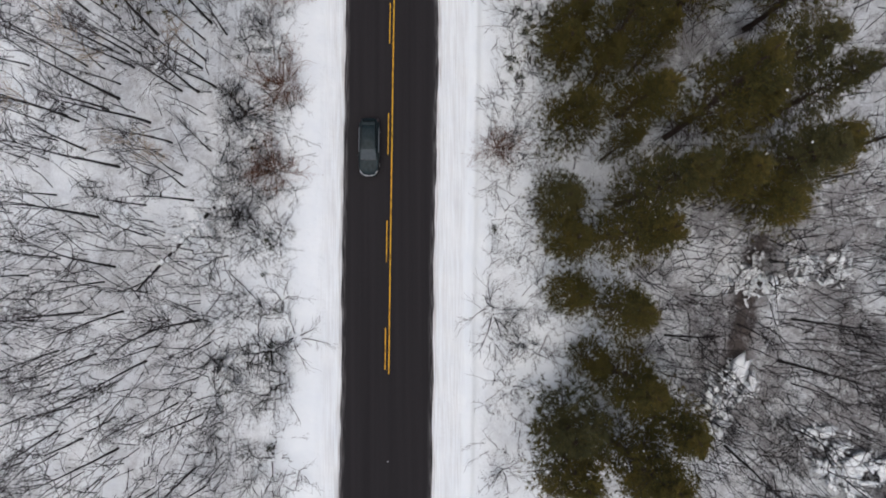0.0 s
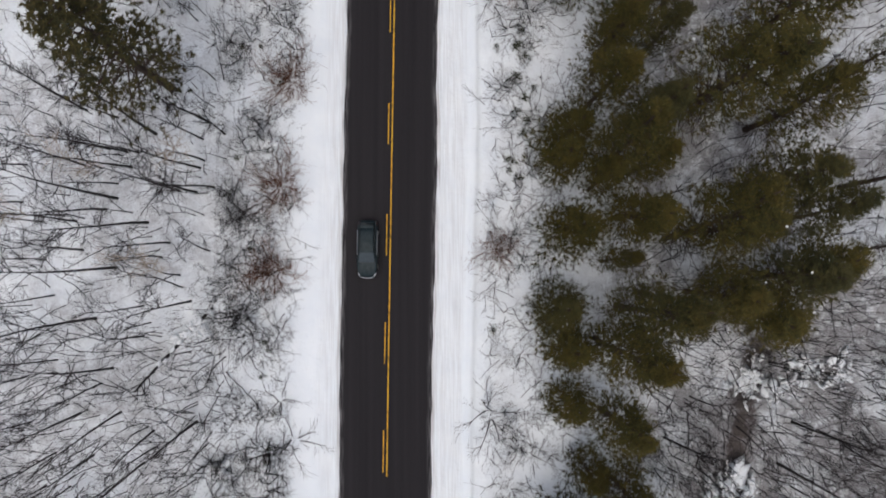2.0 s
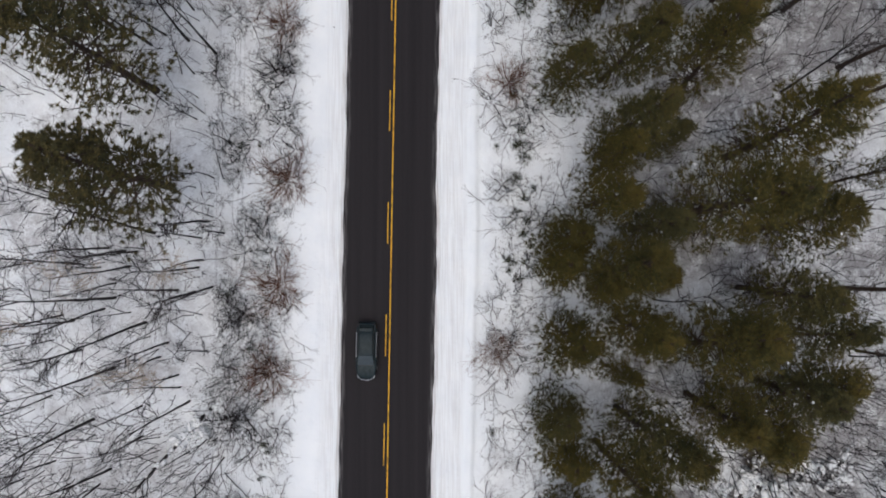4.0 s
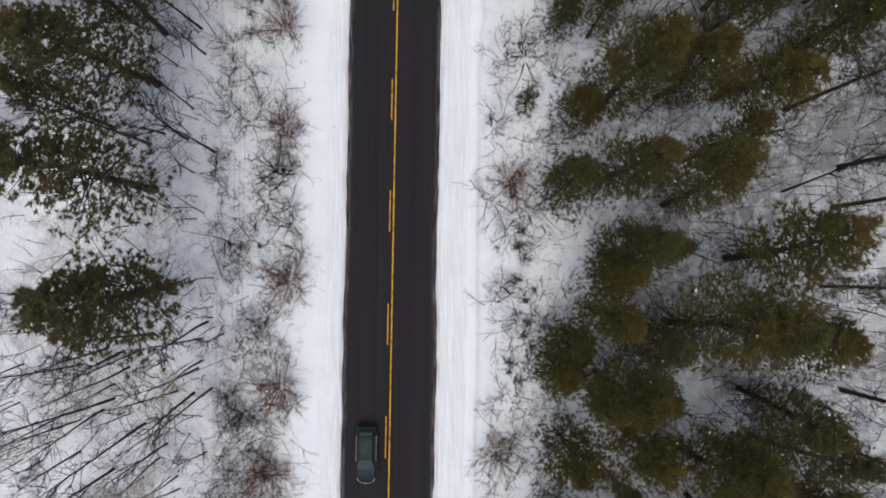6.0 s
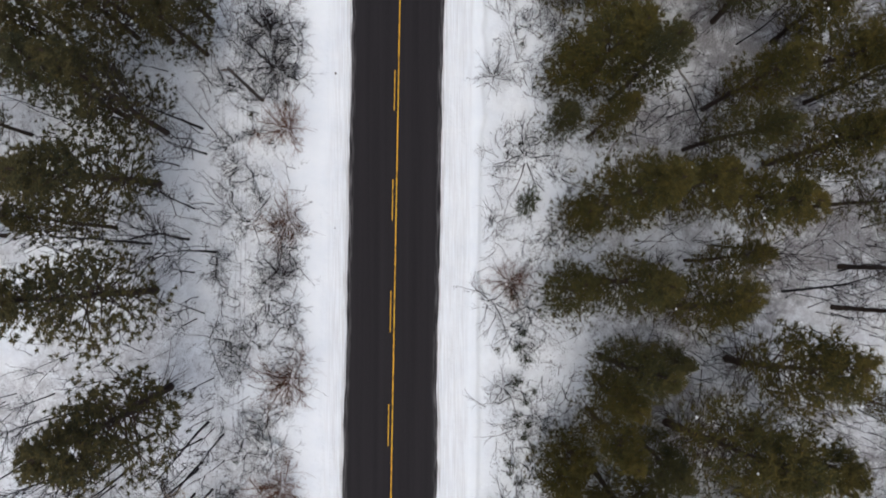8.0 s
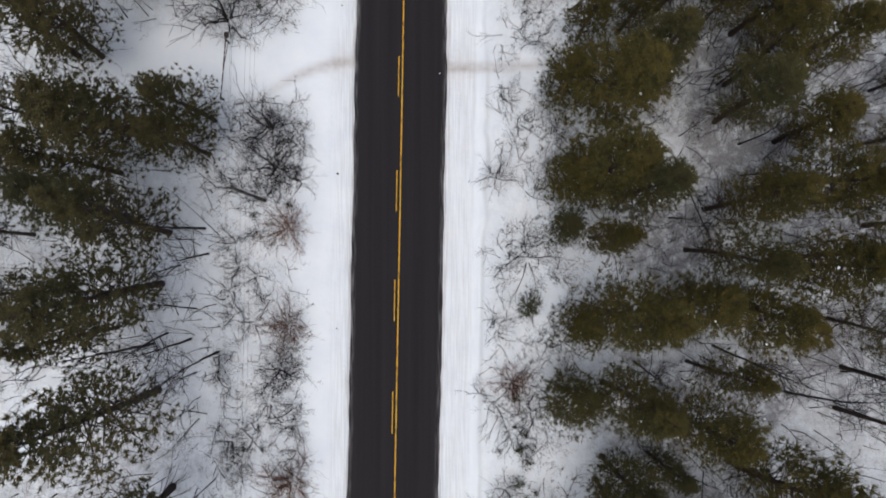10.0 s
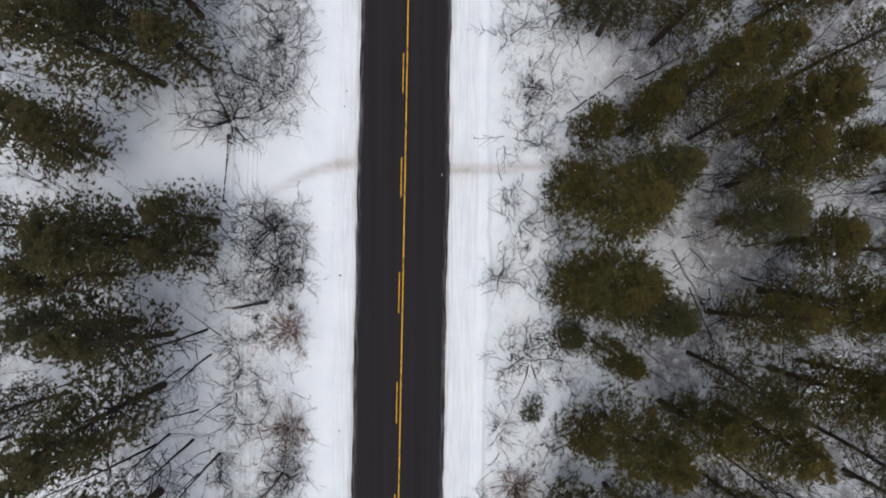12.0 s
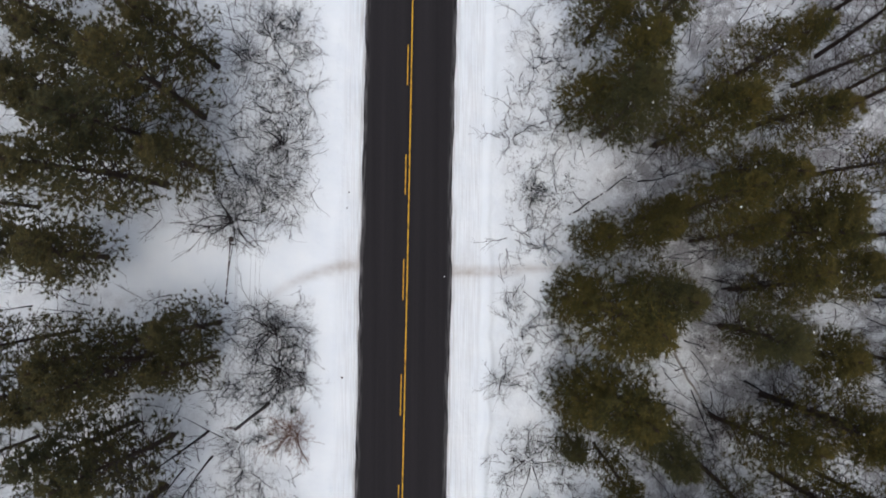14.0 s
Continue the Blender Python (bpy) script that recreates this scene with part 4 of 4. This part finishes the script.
DIRT = plain_material("frozen_dirt", (0.09, 0.075, 0.065), 0.9, 0, 0.2, 0.4)
clods = Kind([lambda: clod(501, 0.13, DIRT)])
ice = Kind([lambda: clod(502, 0.045, CLEAN_SNOW)])
for x, y in ((-8.63, 36.7), (-8.3, 63.6), (-8.15, 64.9), (-8.6, 49.5)):
    clods.put(0, stand(x, y, rng.uniform(0, 360), rng.uniform(0.35, 0.7), 0.6), "dark frozen clod thrown onto the snow bank", "clod", "clods")
for x, y in ((-4.47, -15.5), (-0.17, 57.9)):
    ice.put(0, pose(x, y, 0.02), "small lump of ice lying on the asphalt", "ice lump", "clods")


# ---- utility line ----
def wood_post(name, height, r0, r1, parent, mat=POLE_WOOD):
    t = Tubes()
    t.stem([Vector((0, 0, z)) for z in np.linspace(-0.5, height, 7)], taper(r0, r1, 7), 12)
    return mesh_part(name, t.verts, t.faces, mat, parent, "", True)


def box(x, y, z, sx, sy, sz, soft=0.01):
    bm = bmesh.new()
    bmesh.ops.create_cube(bm, size=1, matrix=Matrix.Translation((x, y, z)) @ Matrix.Diagonal((sx, sy, sz, 1)))
    bmesh.ops.bevel(bm, geom=bm.edges[:], offset=soft, segments=2, affect="EDGES")
    return bm


def rod(points, r, sides=8):
    bm = bmesh.new()
    t = Tubes()
    t.stem([Vector(p) for p in points], [r] * len(points), sides)
    vs = [bm.verts.new(v) for v in t.verts]
    for f in t.faces:
        bm.faces.new([vs[i] for i in f])
    return bm


HANG = [(-0.45, 9.45), (-0.25, 9.75), (-0.10, 6.9), (0.08, 6.2), (0.20, 5.4)]
POLES = [(-15.8, -23.0), (-14.7, 47.3), (-13.5, 117.0)]


def utility_pole():
    pole = new("utility_pole")
    wood_post("shaft", 9.8, 0.14, 0.10, pole)
    part("crossarm", box(-0.25, 0, 9.3, 1.0, 0.09, 0.11), POLE_WOOD, pole)
    for dx, z in HANG:
        part("insulator", rod([(dx, 0, z - 0.14), (dx, 0, z - 0.07), (dx, 0, z)], 0.045), CERAMIC, pole, "brown ceramic insulator")
        if z < 9:
            part("bracket", box(dx / 2, 0, z - 0.1, abs(dx) + 0.2, 0.05, 0.05, 0.008), GALVANISED, pole)
    part("brace", rod([(-0.6, 0.03, 9.27), (-0.13, 0.03, 8.6)], 0.02), GALVANISED, pole)
    return pole


poles = Kind([utility_pole])
for x, y in POLES:
    poles.put(0, pose(x, y, ground_z(x, y)), "weathered wooden utility pole among verge shrubs", "utility pole", "utility line")
for dx, z in HANG:
    t = Tubes()
    line = []
    for (ax, ay), (bx, by) in zip(POLES, POLES[1:]):
        for i in range(25):
            f = i / 24
            za, zb = ground_z(ax, ay) + z, ground_z(bx, by) + z
            line.append(Vector((ax + (bx - ax) * f + dx, ay + (by - ay) * f, za + (zb - za) * f - 1.1 * 4 * f * (1 - f) * (0.6 if z < 9 else 0.45))))
    t.stem(line, [0.008] * len(line), 5)
    ob = mesh_part("overhead_wire", t.verts, t.faces, WIRE, None)
    tagged(ob, "thin grey overhead wire strung between the poles", "wire", "utility line")


# ---- barrier gate over the side track ----
def barrier_gate():
    gate = new("barrier_gate")
    gate.location = (-17.75, 60.5, ground_z(-17.75, 60.5))
    end = Vector((-18.2, 55.7, 0)) - Vector((-17.75, 60.5, 0))
    part("post", rod([(0, 0, -0.4), (0, 0, 0.6), (0, 0, 1.1)], 0.07), RUSTY, gate, "rusty steel hinge post")
    part("post", rod([(end.x, end.y, -0.4), (end.x, end.y, 0.5), (end.x, end.y, 1.0)], 0.06), RUSTY, gate, "rusty steel latch post")
    part("bar", rod([(-0.04, 0.45, 1.0), (end.x * 0.5, end.y * 0.5, 0.97), (end.x, end.y, 0.92)], 0.055), RUSTY, gate, "long dark steel bar")
    part("brace", rod([(0, 0, 0.45), (end.x * 0.45, end.y * 0.45, 0.93)], 0.03), RUSTY, gate)
    part("counterweight", box(0.0, 0.42, 0.95, 0.34, 0.42, 0.34, 0.03), RUSTY, gate, "square dark counterweight")
    part("latch", box(end.x + 0.12, end.y - 0.08, 0.9, 0.34, 0.14, 0.14, 0.02), RUSTY, gate)
    rng = random.Random(5)
    for k in range(7):
        piece = part("snow_cover", lump(rng, rng.uniform(0.03, 0.09), 0.5, 1.2), CLEAN_SNOW, gate)
        f = rng.uniform(0.08, 0.95)
        piece.location = (end.x * f, end.y * f, 1.03)
    return tagged(gate, "dark steel barrier gate closed over a snowy track", "gate")


barrier_gate()


# ---- the car ----
def lacquer(name, colour):
    m, nt, b = material(name, 0.45, 0.15, 0.1)
    b.inputs["Coat Weight"].default_value, b.inputs["Coat Roughness"].default_value = 0.03, 0.25
    grime = ramp(nt, spot(nt, 3.5, 6), [(0.35, colour), (0.75, tuple(c * 1.5 + 0.01 for c in colour))])
    nt.links.new(grime, b.inputs["Base Color"])
    return m


CAR_PAINT = lacquer("dark_teal_paint", (0.008, 0.016, 0.019))
GLASS = plain_material("tinted_glass", (0.012, 0.020, 0.022), 0.08, 0, 0.5, 0.1)
# paler than the other glass: the sky's reflection is put into the base colour
WINDSCREEN = plain_material("windscreen_sky_sheen", (0.050, 0.064, 0.070), 0.2, 0, 0.5, 0.2)
RUBBER = plain_material("tyre_rubber", (0.02, 0.02, 0.02), 0.85)
CHROME = plain_material("brushed_silver", (0.62, 0.63, 0.64), 0.3, 0.9, 0.5, 0.1)
LAMP_CLEAR = plain_material("headlight_lens", (0.62, 0.64, 0.66), 0.15, 0.2, 0.5, 0.1)
LAMP_RED = plain_material("tail_light_lens", (0.07, 0.008, 0.008), 0.2)
TRIM = plain_material("black_plastic_trim", (0.018, 0.018, 0.018), 0.6)


def loft(sections, close=True):
    """A skin over cross-sections of equal length."""
    bm = bmesh.new()
    rows = [[bm.verts.new(p) for p in s] for s in sections]
    for a, b in zip(rows, rows[1:]):
        for k in range(len(a)):
            j = (k + 1) % len(a)
            bm.faces.new((a[k], a[j], b[j], b[k]))
    if close:
        bm.faces.new(rows[0][::-1])
        bm.faces.new(rows[-1])
    bmesh.ops.recalc_face_normals(bm, faces=bm.faces[:])
    for f in bm.faces:
        f.smooth = True
    return bm


def ring(y, half, z0, z1, corner, n=5):
    """A rounded cross-section of the car's body at y."""
    out = []
    for cx, cz, q0 in ((half - corner, z1 - corner, 0), (-half + corner, z1 - corner, 90), (-half + corner, z0 + corner, 180), (half - corner, z0 + corner, 270)):
        for i in range(n):
            q = radians(q0 + 90 * i / (n - 1))
            out.append((cx + corner * math.cos(q), y, cz + corner * math.sin(q)))
    return out


def quad_panel(corners, thick, out):
    """A thin slab over four corners."""
    bm = bmesh.new()
    o = Vector(out).normalized() * thick
    vs = [bm.verts.new(Vector(c)) for c in corners] + [bm.verts.new(Vector(c) + o) for c in corners]
    bm.faces.new(vs[:4][::-1]), bm.faces.new(vs[4:])
    for k in range(4):
        j = (k + 1) % 4
        bm.faces.new((vs[k], vs[j], vs[j + 4], vs[k + 4]))
    bmesh.ops.recalc_face_normals(bm, faces=bm.faces[:])
    return bm


def car():
    """A hatchback, nose towards -y, 4.6 m long, on its wheels."""
    c = new("car")
    lower = [(-2.32, 0.40, 0.30, 0.60, 0.10), (-2.22, 0.62, 0.24, 0.72, 0.12), (-2.0, 0.77, 0.22, 0.83, 0.13), (-1.5, 0.87, 0.20, 0.93, 0.13), (-1.0, 0.885, 0.20, 0.98, 0.12),
             (-0.3, 0.89, 0.20, 1.0, 0.12), (0.8, 0.89, 0.20, 1.02, 0.12), (1.6, 0.88, 0.22, 1.04, 0.12), (2.1, 0.84, 0.26, 1.03, 0.13), (2.27, 0.76, 0.32, 0.98, 0.14), (2.31, 0.64, 0.40, 0.90, 0.14)]
    body = part("body", loft([ring(*s) for s in lower]), CAR_PAINT, c, "dark teal painted body")
    cabin = [(-1.05, 0.72, 0.85, 1.0, 0.06), (-0.55, 0.69, 0.85, 1.32, 0.10), (-0.20, 0.66, 0.85, 1.47, 0.12), (0.5, 0.65, 0.85, 1.53, 0.13), (1.3, 0.64, 0.85, 1.50, 0.13), (1.75, 0.63, 0.85, 1.42, 0.13), (2.12, 0.66, 0.85, 1.04, 0.08)]
    part("cabin", loft([ring(*s) for s in cabin]), CAR_PAINT, c)
    part("windscreen", quad_panel([(-0.68, -1.08, 1.0), (0.68, -1.08, 1.0), (0.60, -0.28, 1.46), (-0.60, -0.28, 1.46)], 0.025, (0, -0.5, 0.85)), WINDSCREEN, c, "windscreen with a pale sky reflection put into its colour")
    part("rear_window", quad_panel([(0.58, 2.12, 1.06), (-0.58, 2.12, 1.06), (-0.54, 1.76, 1.42), (0.54, 1.76, 1.42)], 0.025, (0, 0.75, 0.65)), GLASS, c)
    for s in (-1, 1):
        for y0, y1, t0, t1 in ((-0.82, 0.28, -0.30, 0.28), (0.36, 1.25, 0.36, 1.22), (1.32, 1.95, 1.28, 1.70)):
            part("side_window", quad_panel([(s * 0.715, y0, 1.02), (s * 0.715, y1, 1.02), (s * 0.665, t1, 1.40), (s * 0.665, t0, 1.40)], 0.02, (s, 0, 0.2)), GLASS, c)
        part("roof_rail", rod([(s * 0.60, -0.15, 1.50), (s * 0.60, 0.0, 1.565), (s * 0.60, 1.35, 1.555), (s * 0.60, 1.5, 1.49)], 0.016), TRIM, c, "black roof rail")
        # silver trim, made wider to stand in for the bright reflection along the doors
        part("window_trim", rod([(s * 0.86, -0.45, 1.0), (s * 0.865, 0.4, 1.01), (s * 0.86, 1.55, 1.02)], 0.030), CHROME, c, "silver trim under the side windows, widened for the doors' reflection")
        part("headlight", quad_panel([(s * 0.79, -1.98, 0.66), (s * 0.60, -2.19, 0.66), (s * 0.58, -2.12, 0.78), (s * 0.76, -1.88, 0.83)], 0.05, (s * 0.3, -0.7, 0.5)), LAMP_CLEAR, c, "clear headlight")
        part("tail_light", quad_panel([(s * 0.86, 2.02, 0.78), (s * 0.62, 2.28, 0.78), (s * 0.60, 2.24, 1.0), (s * 0.82, 1.98, 1.02)], 0.04, (s * 0.4, 0.9, 0.1)), LAMP_RED, c, "red tail light")
        mirror = part("mirror", box(s * 0.98, -0.72, 1.04, 0.20, 0.12, 0.14, 0.04), CAR_PAINT, c)
        part("mirror_glass", box(s * 0.98, -0.655, 1.04, 0.15, 0.012, 0.10, 0.004), GLASS, mirror)
        for y in (-0.15, 0.80):
            part("door_handle", box(s * 0.895, y + 0.25, 0.88, 0.03, 0.20, 0.035, 0.012), CAR_PAINT, c)
        part("sill", box(s * 0.87, 0.0, 0.24, 0.06, 2.1, 0.10, 0.02), TRIM, c)
        for y in (-1.42, 1.35):
            wheel = new("wheel")
            wheel.parent, wheel.location = c, (s * 0.78, y, 0.32)
            t = Tubes()
            t.stem([Vector((u, 0, 0)) for u in (-0.115, -0.10, -0.06, 0.06, 0.10, 0.115)], [0.26, 0.305, 0.32, 0.32, 0.305, 0.26], 24)
            mesh_part("tyre", t.verts, t.faces + [tuple(range(23, -1, -1))], RUBBER, wheel, "", True)
            r = Tubes()
            r.stem([Vector((s * 0.10, 0, 0)), Vector((s * 0.122, 0, 0))], [0.21, 0.19], 20)
            mesh_part("rim", r.verts, r.faces, CHROME, wheel)
    part("grille", box(0, -2.28, 0.56, 0.70, 0.10, 0.14, 0.03), TRIM, c)
    part("grille_trim", rod([(-0.62, -2.20, 0.66), (-0.36, -2.31, 0.65), (0, -2.35, 0.65), (0.36, -2.31, 0.65), (0.62, -2.20, 0.66)], 0.028), CHROME, c, "curved silver grille trim")
    part("front_bumper", loft([ring(-2.37, 0.38, 0.28, 0.46, 0.07), ring(-2.27, 0.62, 0.24, 0.50, 0.09), ring(-2.02, 0.80, 0.24, 0.50, 0.09)]), CAR_PAINT, c)
    part("rear_bumper", loft([ring(2.05, 0.87, 0.30, 0.58, 0.09), ring(2.28, 0.78, 0.30, 0.58, 0.09), ring(2.36, 0.62, 0.34, 0.55, 0.07)]), TRIM, c)
    part("spoiler", box(0, 1.78, 1.455, 1.15, 0.22, 0.05, 0.02), CAR_PAINT, c)
    part("hood_seam", box(0, -1.10, 0.985, 1.30, 0.05, 0.03, 0.01), TRIM, c, "black wiper cowl")
    part("antenna", rod([(0.0, 1.55, 1.49), (0.0, 1.68, 1.62)], 0.012), TRIM, c)
    return tagged(c, "dark teal hatchback with silver window trim on the road", "car")


hatchback = car()
hatchback.matrix_basis = pose(-5.86, 10.1, 0.012, 0, 0, -0.9) @ Matrix.Diagonal((0.93, 1.0, 1.0, 1.0))
